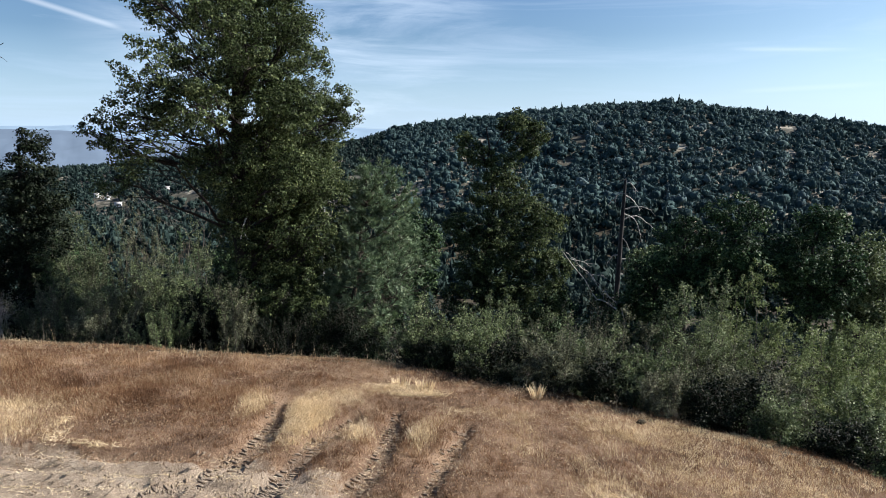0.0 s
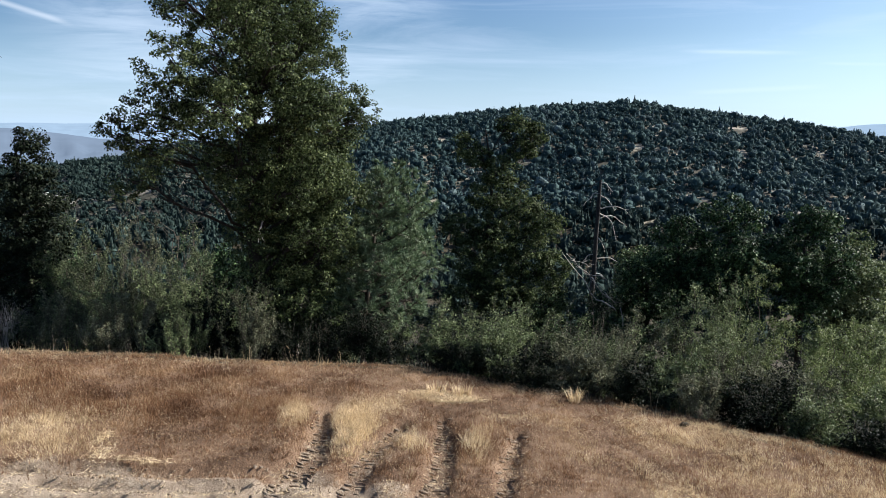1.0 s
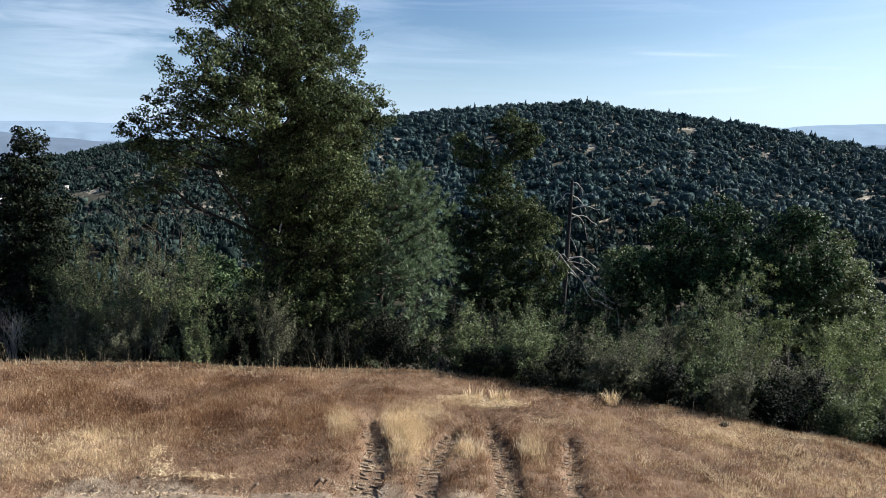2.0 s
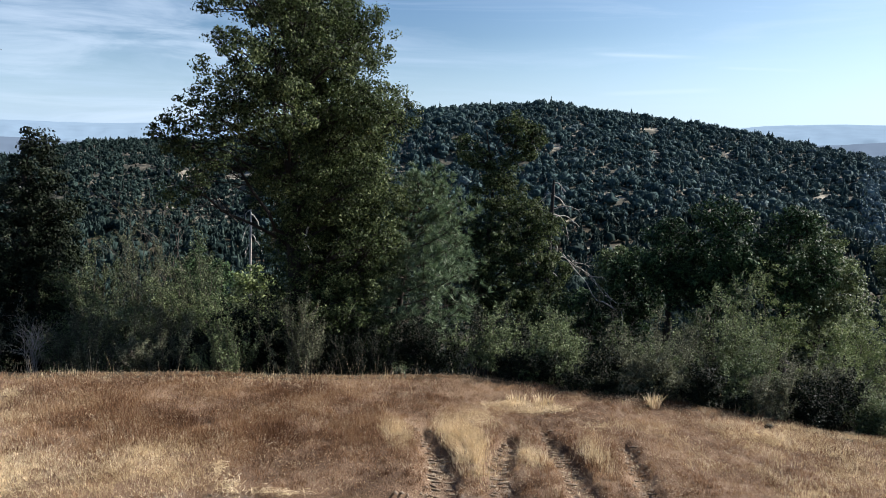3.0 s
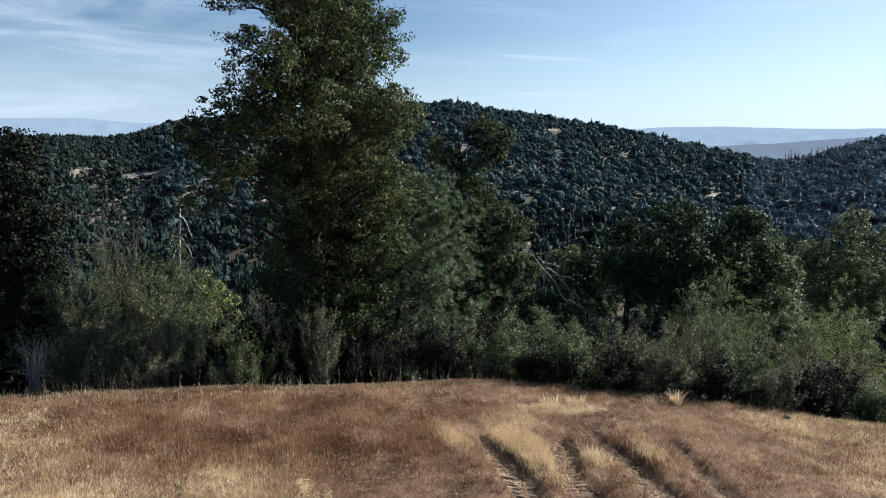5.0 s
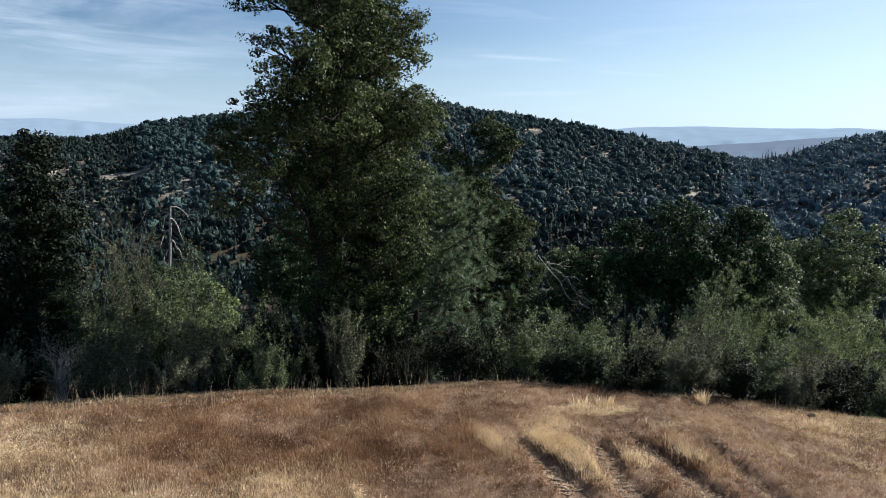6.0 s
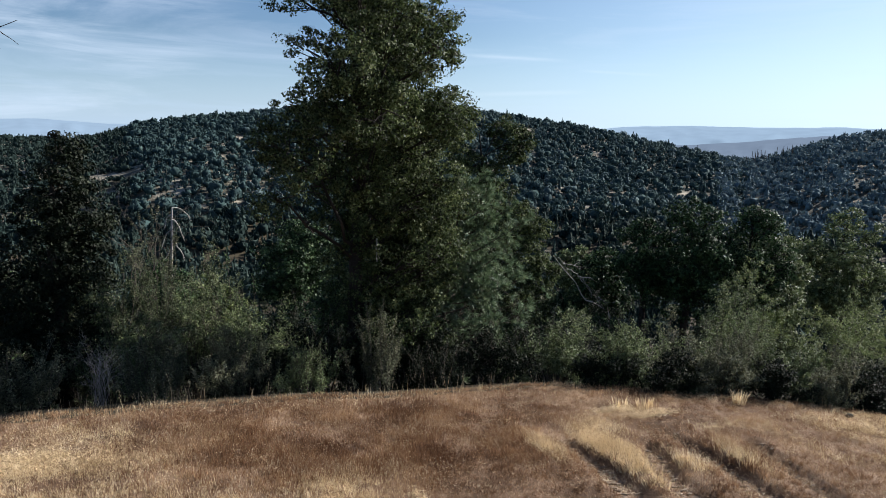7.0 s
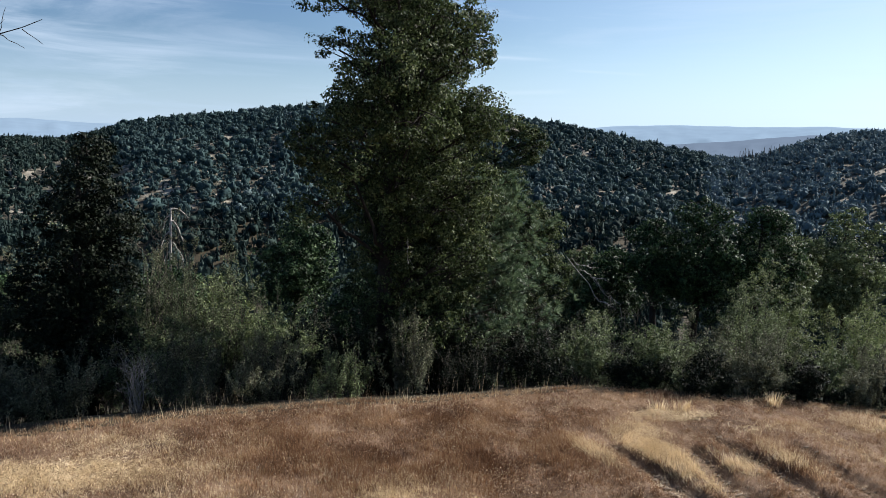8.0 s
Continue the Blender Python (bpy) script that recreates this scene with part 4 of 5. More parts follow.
GREYISH = "grey-green wiry shrub with upright sprigs"
GREENISH = "leafy green shrub at the meadow edge"
SHRUBS = [  # place, top, radius, style, leaf, label, leaves
    ((-12.6, 15.9), 0.9, 0.9, "wand", GREY_LEAF, GREYISH, 6000), ((-11.4, 16.3), 1.0, 0.8, "wand", GREY_LEAF, GREYISH, 6000),
    ((-9.2, 16.5), 1.0, 0.8, "wand", GREY_LEAF, GREYISH, 6000), ((-7.8, 16.8), 0.9, 0.8, "wand", GREY_LEAF, GREYISH, 7000),
    ((-6.5, 16.4), 0.6, 0.7, "wand", GREEN_LEAF, GREENISH, 5000), ((-5.05, 16.8), 1.1, 0.8, "wand", GREY_LEAF, "tall wispy grey-green shrub with upright shoots", 7000),
    ((-3.6, 16.6), 0.3, 0.7, "wand", SHADE_DARK_LEAF, GREENISH, 5000), ((-2.3, 16.8), 0.6, 0.8, "round", SHADE_DARK_LEAF, GREENISH, 6000),
    ((-0.9, 16.6), 0.6, 0.8, "round", GREEN_LEAF, GREENISH, 7000), ((0.6, 15.9), 0.6, 0.9, "round", GREEN_LEAF, GREENISH, 9000),
    ((1.9, 15.6), 0.5, 0.9, "round", GREY_LEAF, GREYISH, 9000), ((3.0, 15.2), 0.55, 0.9, "wand", GREY_LEAF, GREYISH, 9000),
    ((4.2, 14.7), 0.25, 0.9, "round", GREEN_LEAF, GREENISH, 9000), ((5.4, 14.6), 0.1, 0.9, "wand", GREY_LEAF, GREYISH, 9000),
    ((6.7, 14.6), 0.0, 1.0, "round", GREY_LEAF, GREYISH, 10000), ((8.0, 13.4), -0.3, 1.0, "round", GREEN_LEAF, GREENISH, 10000),
    ((6.9, 19.6), 0.8, 1.1, "round", GREEN_LEAF, GREENISH, 9000), ((7.9, 20.2), 0.6, 1.2, "round", GREEN_LEAF, GREENISH, 9000), ((5.3, 19.7), 0.2, 1.0, "round", GREY_LEAF, GREENISH, 10000),
    ((9.4, 17.2), 0.2, 1.6, "round", BRIGHT_LEAF, "broad yellow-green shrub on the slope", 14000), ((11.0, 18.3), 0.0, 1.6, "round", BRIGHT_LEAF, "broad yellow-green shrub on the slope", 12000),
    ((9.6, 14.2), -0.3, 1.3, "round", BRIGHT_LEAF, "broad yellow-green shrub on the slope", 12000), ((3.5, 18.0), 0.0, 1.2, "round", GREEN_LEAF, GREENISH, 10000),
    ((1.8, 19.9), -0.2, 1.3, "round", GREEN_LEAF, GREENISH, 10000), ((0.2, 18.6), 0.4, 1.0, "round", SHADE_DARK_LEAF, GREENISH, 8000),
    ((2.2, 23.6), -0.7, 1.6, "round", GREEN_LEAF, GREENISH, 10000), ((5.0, 23.5), -0.5, 1.8, "round", SHADE_DARK_LEAF, GREENISH, 11000),
    ((-9.3, 21.0), 2.0, 0.8, "wand", OLIVE_LEAF, "tall spreading olive-green shrub with light stems", 8000), ((-10.1, 20.8), 1.6, 0.8, "round", OLIVE_LEAF, "tall spreading olive-green shrub with light stems", 7000), ((-8.3, 21.3), 1.4, 0.85, "wand", OLIVE_LEAF, "tall spreading olive-green shrub with light stems", 7000), ((-7.6, 21.0), 1.75, 0.7, "wand", MID_LEAF, "tall spreading olive-green shrub with light stems", 6000), ((-8.5, 20.6), 1.75, 0.75, "round", GREEN_LEAF, "yellow-green shrub among darker brush", 6000), ((-11.2, 21.8), 2.7, 1.5, "round", OLIVE_LEAF, "tall spreading olive-green shrub with light stems", 18000), ((-10.4, 19.8), 1.4, 1.3, "wand", OLIVE_LEAF, "tall spreading olive-green shrub with light stems", 16000), ((-8.2, 22.8), 1.6, 1.3, "round", OLIVE_LEAF, "tall spreading olive-green shrub with light stems", 12000),
    ((-7.0, 20.0), 0.9, 1.2, "round", GREEN_LEAF, GREENISH, 10000), ((-12.6, 18.0), 0.9, 1.3, "round", SHADE_DARK_LEAF, GREENISH, 9000),
    ((-9.5, 22.4), 2.5, 0.8, "wand", GREY_LEAF, "tall grey-green shrub with dry twiggy tops", 9000), ((-13.6, 23.6), 2.0, 1.5, "round", GREY_LEAF, "broad grey-green shrub on the slope", 9000),
    # Near-black shrubs stand in for the deep shade round the oak's trunk.
    ((-5.9, 17.7), 1.3, 0.8, "round", SHADE_DARK_LEAF, GREENISH, 8000), ((-4.2, 17.7), 0.9, 0.8, "round", SHADE_DARK_LEAF, GREENISH, 7000), ((-5.4, 22.5), 0.3, 1.3, "round", SHADE_DARK_LEAF, GREENISH, 9000),
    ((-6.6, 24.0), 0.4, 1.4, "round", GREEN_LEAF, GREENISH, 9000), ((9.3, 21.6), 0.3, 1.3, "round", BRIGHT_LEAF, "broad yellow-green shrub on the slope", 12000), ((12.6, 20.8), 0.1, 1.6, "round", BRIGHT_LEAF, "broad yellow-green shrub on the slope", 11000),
    # Brow fill: some shrubs take near-black leaves to carry the shade under the bank.
    ((5.3, 13.5), -0.05, 0.55, "round", SHADE_DARK_LEAF, GREENISH, 3500), ((6.3, 12.9), -0.25, 0.6, "round", GREEN_LEAF, GREENISH, 4000), ((7.2, 12.2), -0.45, 0.6, "round", SHADE_DARK_LEAF, GREENISH, 4000),
    ((4.3, 13.6), 0.0, 0.6, "wand", GREY_LEAF, GREYISH, 6000), ((3.3, 14.3), 0.25, 0.7, "round", SHADE_DARK_LEAF, GREENISH, 6000), ((5.9, 13.7), -0.1, 0.8, "round", SHADE_DARK_LEAF, GREENISH, 7000), ((7.9, 11.6), -0.55, 0.7, "round", GREEN_LEAF, GREENISH, 6000),
    ((1.2, 14.9), 0.25, 0.6, "round", SHADE_DARK_LEAF, GREENISH, 5000), ((2.3, 14.6), 0.3, 0.6, "round", GREY_LEAF, GREYISH, 6000), ((0.0, 15.6), 0.3, 0.7, "round", SHADE_DARK_LEAF, GREENISH, 6000),
    ((-10.0, 18.6), 1.6, 1.1, "round", GREEN_LEAF, "tall spreading green shrub with light stems", 10000), ((-3.4, 18.2), 0.4, 1.0, "round", SHADE_DARK_LEAF, GREENISH, 8000), ((-7.6, 18.4), 0.3, 1.1, "round", SHADE_DARK_LEAF, GREENISH, 9000),
]
for k, (at, top, r, style, leaf, label, count) in enumerate(SHRUBS):
    shrub(at, top, r, style, leaf, label, 200 + k, count)


# ---- dead trees ----
def snag(at, top, radius, wood, seed, label, arms):
    """A dead trunk with bent branches: each arm is its drop below the top, its reach sideways and its droop."""
    rng = np.random.RandomState(seed)
    t = thing("dead_tree", (0, 0, 0), label, "dead tree")
    bz = float(land(*at)) - 0.3
    p = bent(rng, (at[0] - 0.6, at[1], bz), (at[0], at[1], top), 14, 0.015)
    r = np.linspace(radius * 1.5, radius * 0.8, 14)
    part("trunk", [tube(p, np.append(r[:-1], radius * 0.55), 10)], wood, t, smooth=True)
    for drop, reach, droop in arms:
        z = top - drop
        o = np.array([np.interp(z, p[:, 2], p[:, c]) for c in range(3)])
        b = bent(rng, o, o + [reach, rng.uniform(-0.5, 0.5), -droop], 8, 0.22, 0.2 if droop > 0.3 else 0.05)
        pieces = []
        for k in (4, 6):
            pieces.append(tube(bent(rng, b[k], b[k] + [0.25 * reach * rng.uniform(0.3, 1), 0.1, -rng.uniform(0.2, 0.6)], 4, 0.2), np.linspace(0.022, 0.01, 4), 3))
        arm = part("branch", [tube(b, np.linspace(0.06, 0.022, 8), 4)], DEAD_WOOD, t)
        part("twig", pieces, DEAD_WOOD, arm)
    return t


snag((14.45, 57.5), 1.25, 0.165, CHARRED, 71, "tall dead pine trunk with bent bare branch stubs",
     ((0.15, 0.9, 0.8), (1.2, 1.3, 1.3), (1.1, -1.2, 1.0), (2.2, 2.4, 0.2), (2.8, 1.7, 2.2), (3.4, 2.6, 0.5), (4.6, 0.8, 1.3), (6.4, 2.6, 0.9), (6.0, -0.9, 0.7), (7.6, 1.0, 0.5)))
snag((-9.4, 57.4), -0.4, 0.095, DEAD_WOOD, 72, "bleached dead pine trunk with drooping bare branches",
     ((0.1, 1.2, 0.7), (0.5, -0.6, 1.1), (0.9, 0.8, 1.6), (1.7, -0.7, 1.2), (2.4, 0.8, 1.3), (3.2, -0.5, 0.8)))

# fire-killed trunks standing on the far saddle
rng = np.random.RandomState(75)
poles = []
for k in range(26):
    az_, r_ = radians(rng.uniform(41.8, 45.0)), rng.uniform(500, 534)
    px_, py_ = -5 + r_ * math.sin(az_), 1 + r_ * math.cos(az_)
    pz_ = float(land(px_, py_, False))
    poles.append(tube(bent(rng, (px_, py_, pz_ - 0.5), (px_ + rng.normal(0, 0.3), py_, pz_ + rng.uniform(4, 9)), 4, 0.03), np.linspace(0.3, 0.12, 4), 5))
tagged(part("burnt_trunks", poles, CHARRED, None, "bare fire-killed trunks standing on the far saddle"), category="dead trees", kind="stuff")

# ---- meadow grass ----
def straw_at(x, y):
    """Share of pale straw among the rusty grass, 0 to 1."""
    s = np.zeros(np.shape(x))
    for cx, cy, rx, ry, k in ((-2.3, 12.0, 0.36, 1.1, 1.4), (-1.9, 13.0, 0.4, 0.5, 0.7), (-3.35, 12.2, 0.26, 0.6, 1.1), (-0.8, 13.6, 0.9, 0.35, 0.42), (-8.9, 10.5, 2.0, 0.9, 0.8), (-6.9, 10.9, 0.9, 0.95, 0.72),
                              (-11.2, 12.7, 1.6, 0.6, 1.2), (2.2, 9.6, 0.7, 0.3, 0.6), (-10.7, 11.2, 1.5, 0.7, 0.7), (4.4, 9.8, 2.8, 2.4, 0.33), (4.0, 12.2, 2.8, 1.5, 0.36), (-12.0, 11.9, 1.2, 0.7, 0.9), (-9.6, 13.2, 1.8, 1.3, 0.3), (-10.2, 13.4, 1.3, 0.8, 0.4), (-1.4, 11.0, 0.25, 0.8, 0.3), (-0.3, 11.2, 0.3, 0.8, 0.22)):
        s = np.maximum(s, k * np.exp(-((x - cx) / rx) ** 2 - ((y - cy) / ry) ** 2))
    return np.clip(s * 1.15 - 0.1 + (fbm(x / 0.7, y / 0.7, 51, 4) - 0.58) * 0.6, 0, 1)


def russet_at(x, y):
    """Share of the denser russet growth on the crown of the meadow, 0 to 1."""
    return 0.9 * np.exp(-((x + 6.0) / 3.0) ** 4 - ((y - 12.9) / 1.7) ** 4) * smooth(0.2, 0.62, fbm(x / 0.7, y / 0.7, 57, 4))


def grass(name, label, material, tries, height, seed, straw, share=None):
    rng = np.random.RandomState(seed)
    tries = int(tries * 1.3)
    each = 14
    cx_, cy_ = rng.uniform(-15, 9, tries // each), rng.uniform(4.16, 15.6, tries // each)
    tall = np.repeat(rng.uniform(0.45, 1.35, tries // each), each)
    lean = np.repeat(rng.normal(0, 0.22, (tries // each, 2)), each, 0)
    tries = len(tall)
    x, y = np.repeat(cx_, each) + rng.normal(0, 0.032, tries), np.repeat(cy_, each) + rng.normal(0, 0.032, tries)
    s = straw_at(x, y)
    keep = (smooth(4.2, 7.4, y + (fbm(x / 0.8, y / 0.8, 73, 3) - 0.5) * 2) > rng.uniform(0, 1, tries)) & (past_edge(x, y) < 0.5 + 0.9 * smooth(1.5, 3.5, x)) & (rng.uniform(size=tries) > bare_at(x, y) * 0.97) & (rng.uniform(size=tries) < (s if straw else 1 - 0.85 * s)) & (fbm(x / 0.3, y / 0.3, 71, 2) > rng.uniform(0.0, 0.55, tries))
    if share:
        keep &= rng.uniform(size=tries) < share(x, y)
    x, y, tall, lean = x[keep], y[keep], tall[keep], lean[keep]
    n = len(x)
    b = np.stack([x, y, land(x, y) - 0.01], -1)
    h = height * rng.uniform(0.6, 1.2, (n, 1)) * tall[:, None] * (0.5 + 1.0 * fbm(x / 0.9, y / 0.9, 81, 3))[:, None]
    strip = np.exp(-((x + 1.2) / 1.9) ** 2 - ((y - 11.3) / 1.4) ** 2)
    h = h * (1 + (1.7 if straw else 0.8) * strip[:, None])
    a = rng.uniform(0, 2 * np.pi, n)
    side = np.stack([np.cos(a), np.sin(a), 0 * a], -1) * rng.uniform(0.0018, 0.004 if straw else 0.005, (n, 1))
    tip = b + np.concatenate([(rng.normal(0, 0.3, (n, 2)) + lean) * h, h], 1)
    v = np.stack([b - side, b + side, tip], 1).reshape(-1, 3)
    ob = part(name, [(v, np.arange(3 * n).reshape(-1, 3))], material, None, label)
    return tagged(ob, category="grass", kind="stuff")


grass("rusty_grass", "short dry rust-brown meadow grass", RUST_GRASS, 480000, 0.07, 91, False)
grass("straw_grass", "patches of pale dry straw-coloured grass", STRAW_GRASS, 2900000, 0.066, 92, True)
grass("russet_grass", "denser patch of russet-brown dry grass", RUSSET_GRASS, 1500000, 0.095, 93, False, russet_at)

# pale dry seed heads standing among the rusty grass
rng = np.random.RandomState(94)
nh = 34000
hx, hy = rng.uniform(-14, 6, nh), rng.uniform(8.0, 15.4, nh)
keep = (past_edge(hx, hy) < 0.4) & (rng.uniform(size=nh) > bare_at(hx, hy)) & (fbm(hx / 0.5, hy / 0.5, 97, 3) > rng.uniform(0.3, 0.7, nh))
hx, hy = hx[keep], hy[keep]
heads = np.stack([hx, hy, land(hx, hy) + rng.uniform(0.03, 0.10, len(hx))], -1)
tagged(part("seed_heads", [leaves(rng, heads, 0.022, 0.008, 0.6)], STRAW_GRASS, None, "pale dry seed heads above the rusty grass"), category="grass", kind="stuff")

rng = np.random.RandomState(93)
sx, sy = rng.uniform(-15, 9, 330000), rng.uniform(6.8, 15.6, 330000)
keep = (past_edge(sx, sy) < 0.3) & (rng.uniform(size=330000) > bare_at(sx, sy)) & (fbm(sx / 0.5, sy / 0.5, 77, 3) > rng.uniform(0.25, 0.65, 330000))
sx, sy = sx[keep], sy[keep]
heads = np.stack([sx, sy, land(sx, sy) + rng.uniform(0.02, 0.10, len(sx)) * (1 + 1.2 * np.exp(-((sx + 1.2) / 1.9) ** 2 - ((sy - 11.3) / 1.4) ** 2))], -1)
tagged(part("seed_heads", [leaves(rng, heads, 0.030, 0.009, 0.0)], SEED_HEAD, None, "pale seed heads scattered over the dry grass"), category="grass", kind="stuff")


# ---- bare soil: clods and tyre treads ----
def lump(rng, n_around=6):
    """A small irregular clod: three rings between two poles."""
    rings = []
    for zz, rr in ((-0.8, 0.6), (0.0, 1.0), (0.75, 0.6)):
        a = np.linspace(0, 2 * np.pi, n_around, endpoint=False) + rng.uniform(0, 0.5)
        r = rr * rng.uniform(0.75, 1.25, n_around)
        rings.append(np.stack([r * np.cos(a), r * np.sin(a), zz + rng.normal(0, 0.12, n_around)], -1))
    f = [(k * n_around + q, k * n_around + (q + 1) % n_around, (k + 1) * n_around + (q + 1) % n_around, (k + 1) * n_around + q) for k in range(2) for q in range(n_around)]
    f += [(2 * n_around, 2 * n_around + 1, 2 * n_around + 2, 2 * n_around + 3), (2 * n_around, 2 * n_around + 3, 2 * n_around + 4, 2 * n_around + 5)]
    return np.concatenate(rings), np.array(f)


rng = np.random.RandomState(301)
bars = []
for which_rut, line in enumerate(RUTS):
    p = np.array(line)
    seg = np.hypot(*np.diff(p, axis=0).T)
    at, total = 0.1, seg.sum()
    along = np.concatenate([[0], seg.cumsum()])
    while at < total:
        c = np.array([np.interp(at, along, p[:, 0]), np.interp(at, along, p[:, 1])])
        nxt = np.array([np.interp(at + 0.05, along, p[:, 0]), np.interp(at + 0.05, along, p[:, 1])])
        head = math.atan2(nxt[1] - c[1], nxt[0] - c[0])
        for side in (-1, 1):
            if rng.uniform() < 0.85:
                v, f = lump(rng)
                v = v * ([1.0, 1.0, 1.0] if which_rut < 4 else [0.7, 0.8, 0.3]) * rng.uniform(0.6, 1.15) * [rng.uniform(0.018, 0.034), rng.uniform(0.06, 0.12), rng.uniform(0.008, 0.017)]
                turn = head + side * 0.3 + rng.normal(0, 0.15)
                v = v @ np.array([[math.cos(turn), math.sin(turn), 0], [-math.sin(turn), math.cos(turn), 0], [0, 0, 1]])
                q = c + side * rng.uniform(0.06, 0.15) * np.array([-math.sin(head), math.cos(head)]) + rng.normal(0, 0.015, 2)
                bars.append((v + [q[0], q[1], float(land(*q)) + 0.012], f))
        at += rng.uniform(0.09, 0.14) if which_rut < 4 else rng.uniform(0.05, 0.08)
tagged(part("tread_ridges", bars, CLOD, None, "ridged brown soil pressed up by tyre treads"), category="soil", kind="stuff")

nc = 34000
cx, cy = rng.uniform(-9, 1, nc), rng.uniform(7.2, 13.0, nc)
keep = (rng.uniform(size=nc) < bare_at(cx, cy)) & (fbm(cx / 0.5, cy / 0.5, 88, 3) > rng.uniform(0.25, 0.6, nc))
cx, cy = cx[keep], cy[keep]
nc = len(cx)
eight = np.array([(1, 0, 0), (0, 1, 0), (-1, 0, 0), (0, -1, 0), (0, 0, 1), (0, 0, -1)], float)
sz = (0.004 + 0.012 * rng.uniform(size=nc) ** 6)[:, None]
cv = eight[None] * (sz * rng.uniform(0.6, 1.8, (nc, 3)) * [1.3, 1.0, 0.7])[:, None] * rng.uniform(0.7, 1.3, (nc, 6, 1))
a = rng.uniform(0, np.pi, nc)
ca, sb = np.cos(a)[:, None], np.sin(a)[:, None]
cv = np.stack([cv[..., 0] * ca - cv[..., 1] * sb, cv[..., 0] * sb + cv[..., 1] * ca, cv[..., 2]], -1)
cv += np.stack([cx, cy, land(cx, cy) + sz[:, 0] * 0.2], -1)[:, None]
ef = np.array([(0, 1, 4), (1, 2, 4), (2, 3, 4), (3, 0, 4), (1, 0, 5), (2, 1, 5), (3, 2, 5), (0, 3, 5)])
cf = (np.arange(nc)[:, None, None] * 6 + ef[None]).reshape(-1, 3)
tagged(part("soil_clods", [(cv.reshape(-1, 3), cf)], CLOD, None, "crumbled pale brown clods on bare soil"), category="soil", kind="stuff")

# bits of dry straw strewn on the bare soil
nl = 60000
lx, ly = rng.uniform(-9, 1, nl), rng.uniform(7.2, 13.0, nl)
keep = (rng.uniform(size=nl) < bare_at(lx, ly) * 0.6) & (fbm(lx / 0.4, ly / 0.4, 95, 3) > rng.uniform(0.3, 0.65, nl))
lx, ly = lx[keep], ly[keep]
bits = np.stack([lx, ly, land(lx, ly) + rng.uniform(0.004, 0.02, len(lx))], -1)
tagged(part("straw_litter", [leaves(rng, bits, 0.07, 0.008, 2.5)], STRAW_GRASS, None, "broken dry straw strewn over bare soil"), category="grass", kind="stuff")


# mats of flattened pale straw
mats = []
for mx_, my_, ra, rb, n in ((-1.05, 13.75, 0.4, 0.14, 900), (-0.45, 13.42, 0.45, 0.16, 1100), (-11.4, 12.85, 1.3, 0.36, 4600), (-5.95, 10.75, 0.07, 0.3, 220), (-5.75, 10.15, 0.12, 0.3, 200), (-5.2, 9.98, 0.5, 0.09, 220), (2.4, 9.3, 0.35, 0.15, 300)):
    px_, py_ = rng.normal(mx_, ra * 0.6, n), rng.normal(my_, rb * 0.6, n)
    mats.append(leaves(rng, np.stack([px_, py_, land(px_, py_) + rng.uniform(0.015, 0.05, n)], -1), 0.11, 0.009, 2.2))
tagged(part("straw_mats", mats, STRAW_GRASS, None, "pale mats of flattened dry straw"), category="grass", kind="stuff")


# ---- small things on the meadow ----
def blades(rng, centre, n, height, lean_out, width, spread_r):
    a, rr = rng.uniform(0, 2 * np.pi, n), spread_r * np.sqrt(rng.uniform(0, 1, n))
    b = np.stack([centre[0] + rr * np.cos(a), centre[1] + rr * np.sin(a), np.full(n, centre[2])], -1)
    h = height * rng.uniform(0.5, 1.1, n)
    lean = lean_out * rng.uniform(0.2, 1.2, n)
    mid_ = b + np.stack([np.cos(a) * lean * h * 0.4, np.sin(a) * lean * h * 0.4, h * 0.6], -1)
    tip = b + np.stack([np.cos(a) * lean * h, np.sin(a) * lean * h, h], -1)
    w_ = np.stack([-np.sin(a), np.cos(a), 0 * a], -1) * width
    v = np.stack([b - w_, b + w_, mid_ + w_ * 0.8, mid_ - w_ * 0.8, tip + w_ * 0.1, tip - w_ * 0.1], 1).reshape(-1, 3)
    o = np.arange(n)[:, None] * 6
    f = np.concatenate([o + [0, 1, 2, 3], o + [3, 2, 4, 5]])
    return v, f


def tuft(at, height, n, label, seed, r=0.12):
    rng = np.random.RandomState(seed)
    t = thing("grass_tuft", (0, 0, 0), label, "grass tuft")
    part("straw_clump", [blades(rng, (at[0], at[1], float(land(*at)) - 0.01), n, height, 0.55, 0.006, r)], STRAW_GRASS, t)


tuft((1.85, 13.68), 0.27, 100, "pale straw-coloured bunch grass tuft at the meadow edge", 311, 0.13)
tuft((-0.35, 13.75), 0.2, 110, "flattened pale dry grass tuft", 312, 0.2)
tuft((-0.85, 13.9), 0.18, 110, "flattened pale dry grass tuft", 313, 0.2)

rng = np.random.RandomState(320)
v, f = lump(rng, 6)
rock = thing("clod_of_earth", (0, 0, 0), "dark upturned clod of earth lying in the grass", "clod")
part("clod", [(v * [0.11, 0.07, 0.05] + [3.62, 12.6, float(land(3.62, 12.6)) + 0.05], f)], LITTER, rock)

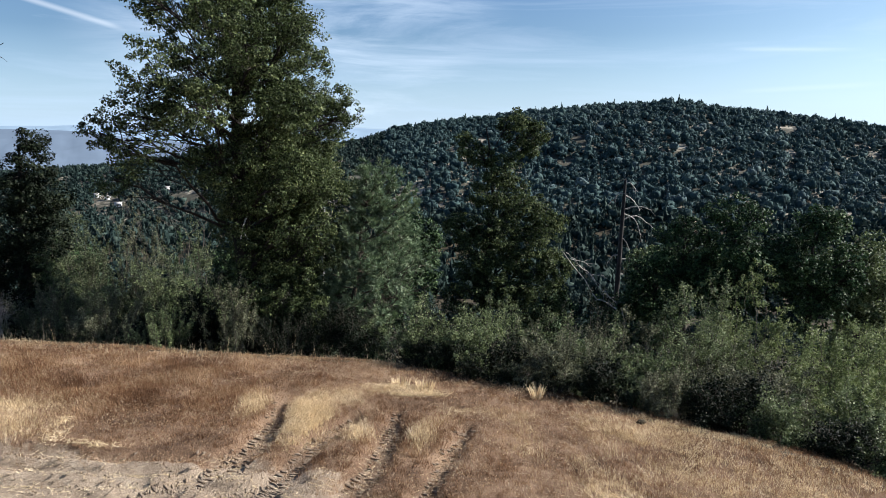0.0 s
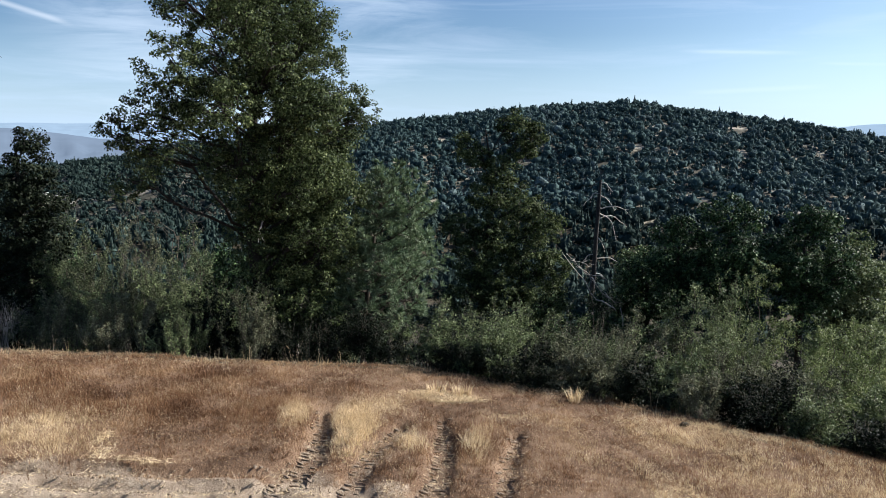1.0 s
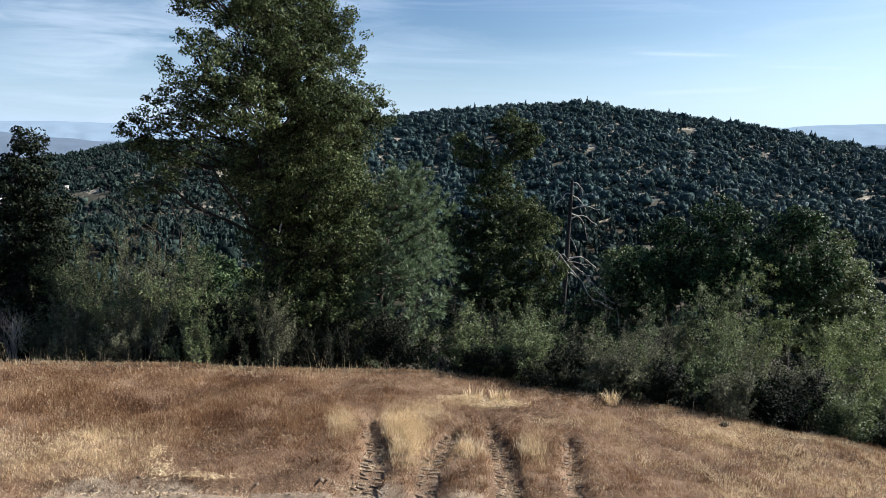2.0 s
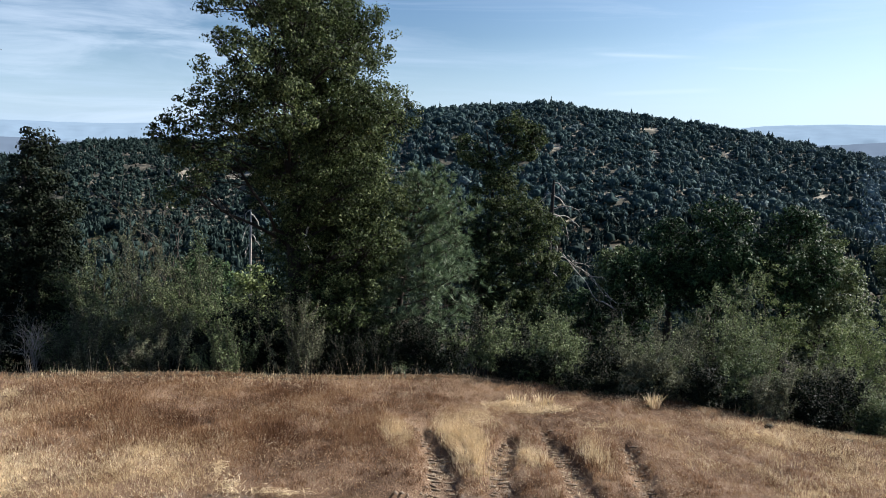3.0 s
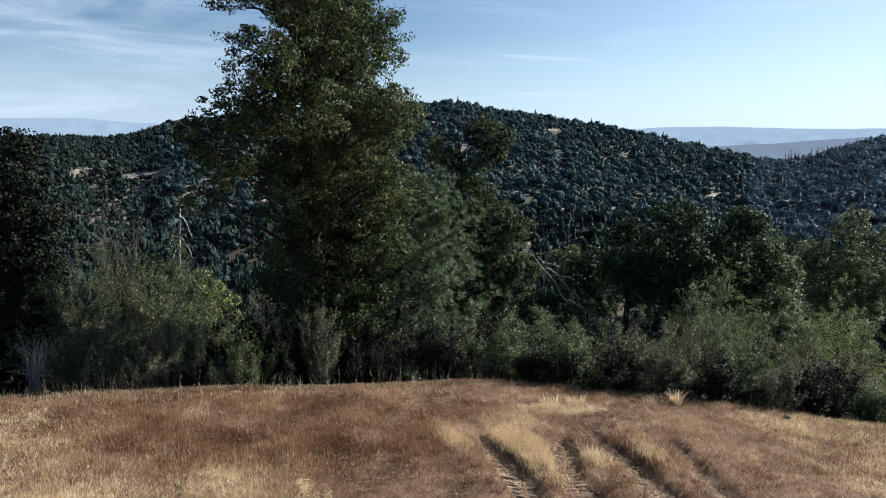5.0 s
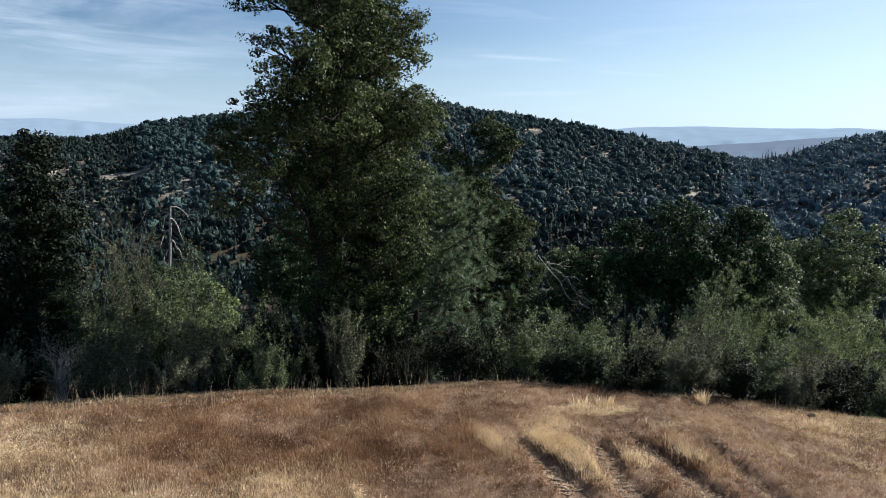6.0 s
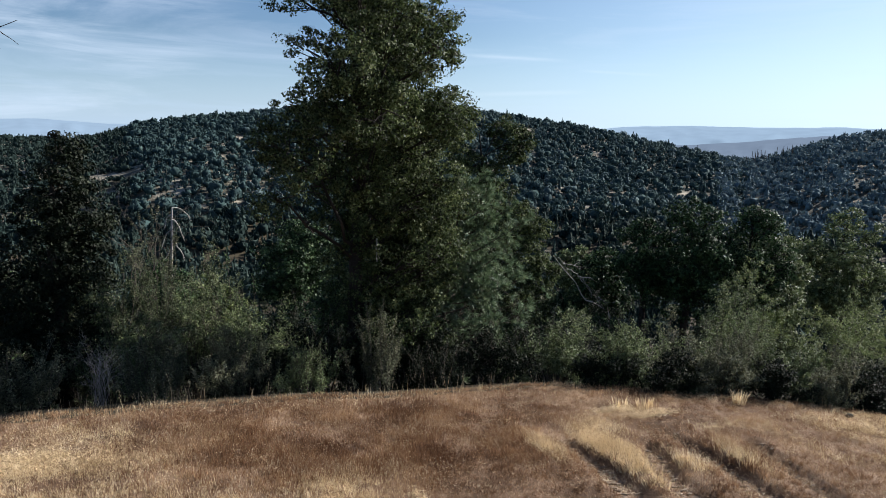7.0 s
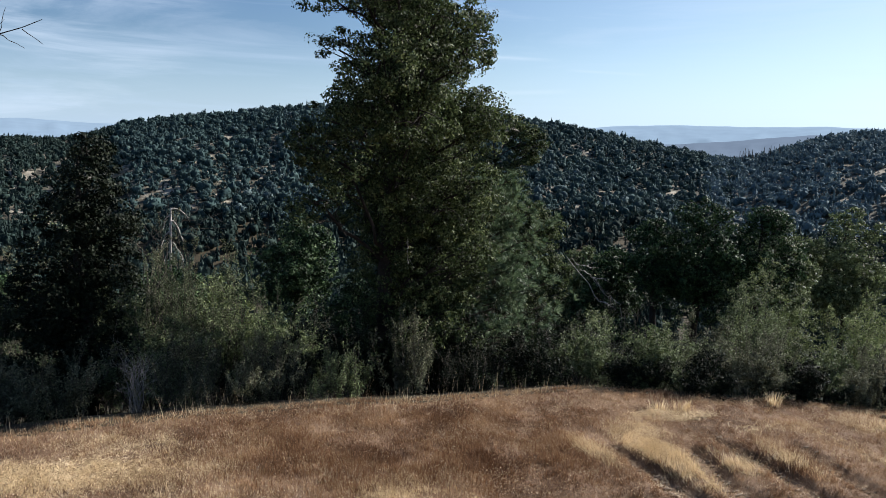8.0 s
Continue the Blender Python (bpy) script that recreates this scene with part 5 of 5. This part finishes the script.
# tall dry weeds along the brow
rng = np.random.RandomState(330)
n = 900
wx = rng.uniform(-13, 7, n)
wy = edge_y(wx) + rng.uniform(-0.35, 0.5, n)
ws = []
for k in range(n):
    ws.append(blades(rng, (wx[k], wy[k], float(land(wx[k], wy[k], False)) - 0.02), 3, rng.uniform(0.05, 0.17), 0.6, 0.0018, 0.04))
for k in range(150):
    x_ = rng.uniform(-12, 4)
    y_ = edge_y(x_) + rng.uniform(0.1, 1.5)
    ws.append(blades(rng, (x_, y_, float(land(x_, y_, False)) - 0.02), 2, rng.uniform(0.15, 0.5) * (0.5 + fbm(np.float64(x_ / 0.6), np.float64(y_), 15, 2)), 0.45, 0.0016, 0.05))
tagged(part("dry_weeds", ws, STRAW_GRASS, None, "tall dry weed stalks along the meadow edge"), category="weeds", kind="stuff")


# ---- bare branches ----
def bare(rng, a, b, r, depth, out):
    """Adds a branch from a to b and smaller ones off it."""
    p = bent(rng, a, b, 7, 0.3)
    out.append(tube(p, np.linspace(r, r * 0.35, 7), 5 if r > 0.02 else 3))
    if depth:
        ln = np.linalg.norm(np.asarray(b) - a)
        for q in range(rng.randint(3, 6)):
            o = p[rng.randint(2, 7)]
            d = (np.asarray(b) - a) / ln + unit(rng, 1)[0] * 0.95
            bare(rng, o, o + d * ln * rng.uniform(0.25, 0.5), r * 0.45, depth - 1, out)


def bare_plant(name, at, top, spread_r, stems, r, wood, label, category, seed, depth=2):
    rng = np.random.RandomState(seed)
    bz = float(land(*at)) - 0.05
    t = thing(name, (0, 0, 0), label, category)
    for k in range(stems):
        a = rng.uniform(0, 2 * np.pi)
        rr = spread_r * rng.uniform(0.2, 1)
        out = []
        bare(rng, np.array([at[0], at[1], bz]), np.array([at[0] + rr * np.cos(a), at[1] + rr * np.sin(a), bz + (top - bz) * rng.uniform(0.75, 1.0)]), r, depth, out)
        part("branch", out, wood, t)
    return t


bare_plant("dead_shrub", (-10.2, 16.2), 0.85, 0.24, 15, 0.007, DEAD_WOOD, "bleached grey dead shrub of bare twigs", "shrub", 341)
bare_plant("bare_tree", (-10.0, 29.1), 1.5, 0.5, 3, 0.035, TWIG, "leafless grey dead tree with crooked branches", "dead tree", 342, 2)

# a fallen dead limb beside the slender oak
rng = np.random.RandomState(350)
limb = thing("fallen_branch", (0, 0, 0), "fallen bleached dead branch among the brush", "branch")
for k in range(7):
    out = []
    a = np.array([4.5 + 0.22 * k, 26.3 - 0.1 * k, 0.45 - 0.22 * k])
    bare(rng, a, a + [rng.uniform(0.4, 0.85), rng.uniform(-0.3, 0.3), -rng.uniform(0.2, 0.6)], 0.016, 1, out)
    part("branch", out, DEAD_WOOD, limb)
out = []
bare(rng, np.array([6.5, 25.8, -1.5]), np.array([4.4, 26.4, 0.5]), 0.032, 0, out)
bare(rng, np.array([6.3, 25.9, float(land(6.3, 25.9)) - 0.05]), np.array([6.5, 25.8, -1.5]), 0.04, 0, out)
part("stem", out, DEAD_WOOD, limb)

# a bare bough reaching in from a tree beyond the view
rng = np.random.RandomState(360)
far_left = thing("bare_tree", (0, 0, 0), "tall bare tree with thin leafless boughs", "tree")
part("trunk", [tube(bent(rng, (-15.2, 20.6, float(land(-15.2, 20.6)) - 0.1), (-14.6, 20.4, 10.5), 12, 0.05), np.linspace(0.2, 0.05, 12), 9)], BARK, far_left, smooth=True)
bough = bent(rng, (-14.85, 20.45, 5.7), (-11.75, 20.0, 7.15), 9, 0.12)
pieces = [tube(bough, np.linspace(0.03, 0.007, 9), 5)]
for k, off in ((5, (0.5, 0.1, 0.5)), (6, (0.45, 0, -0.25)), (6, (0.2, -0.2, 0.5)), (7, (0.35, 0.1, -0.3)), (4, (0.5, 0.2, -0.5))):
    pieces.append(tube(bent(rng, bough[k], bough[k] + off, 5, 0.2), np.linspace(0.010, 0.004, 5), 4))
part("bough", pieces, BARK, far_left)


# ---- houses across the valley ----
def box(x0, x1, y0, y1, z0, z1):
    v = np.array([(x, y, z) for z in (z0, z1) for x, y in ((x0, y0), (x1, y0), (x1, y1), (x0, y1))], float)
    return v, np.array([(0, 3, 2, 1), (4, 5, 6, 7), (0, 1, 5, 4), (1, 2, 6, 5), (2, 3, 7, 6), (3, 0, 4, 7)])


def house(x, y, turn, length):
    t = thing("house", (x, y, float(land(x, y, False)) + 0.2), "small white far-off house with a pale roof among trees", "house", "houses across the valley")
    t.rotation_euler, t.scale = (0, 0, radians(turn)), (0.45, 0.45, 0.45)
    h, w_ = length / 2, 2.6
    part("wall", [box(-h, h, -w_, w_, -1.5, 2.7)], WHITE_WALL, t)
    o, e = 0.4, 0.18
    v = np.array([(sx * (h + o), sy * (w_ + o), 2.55 + dz) for dz in (0, e) for sx, sy in ((-1, -1), (1, -1), (1, 1), (-1, 1))] +
                 [(sx * (h + o), 0, 4.2 + dz) for dz in (0, e) for sx in (-1, 1)])
    f = np.array([(4, 5, 11, 10), (7, 10, 11, 6), (0, 8, 9, 1), (3, 2, 9, 8), (0, 1, 5, 4), (2, 3, 7, 6), (0, 4, 10, 8), (1, 9, 11, 5), (3, 8, 10, 7), (2, 6, 11, 9)])
    part("roof", [(v, f)], ROOF, t)
    for k in (-0.55, 0.1, 0.6):
        win = part("window", [box(k * h - 0.6, k * h + 0.6, -w_ - 0.06, -w_ + 0.02, 0.8, 1.9)], DARK_GLASS, t)
    part("door", [box(-0.25 * h - 0.5, -0.25 * h + 0.5, -w_ - 0.07, -w_ + 0.02, -0.2, 1.9)], BARK, t)


for q in HOUSES:
    house(*q)
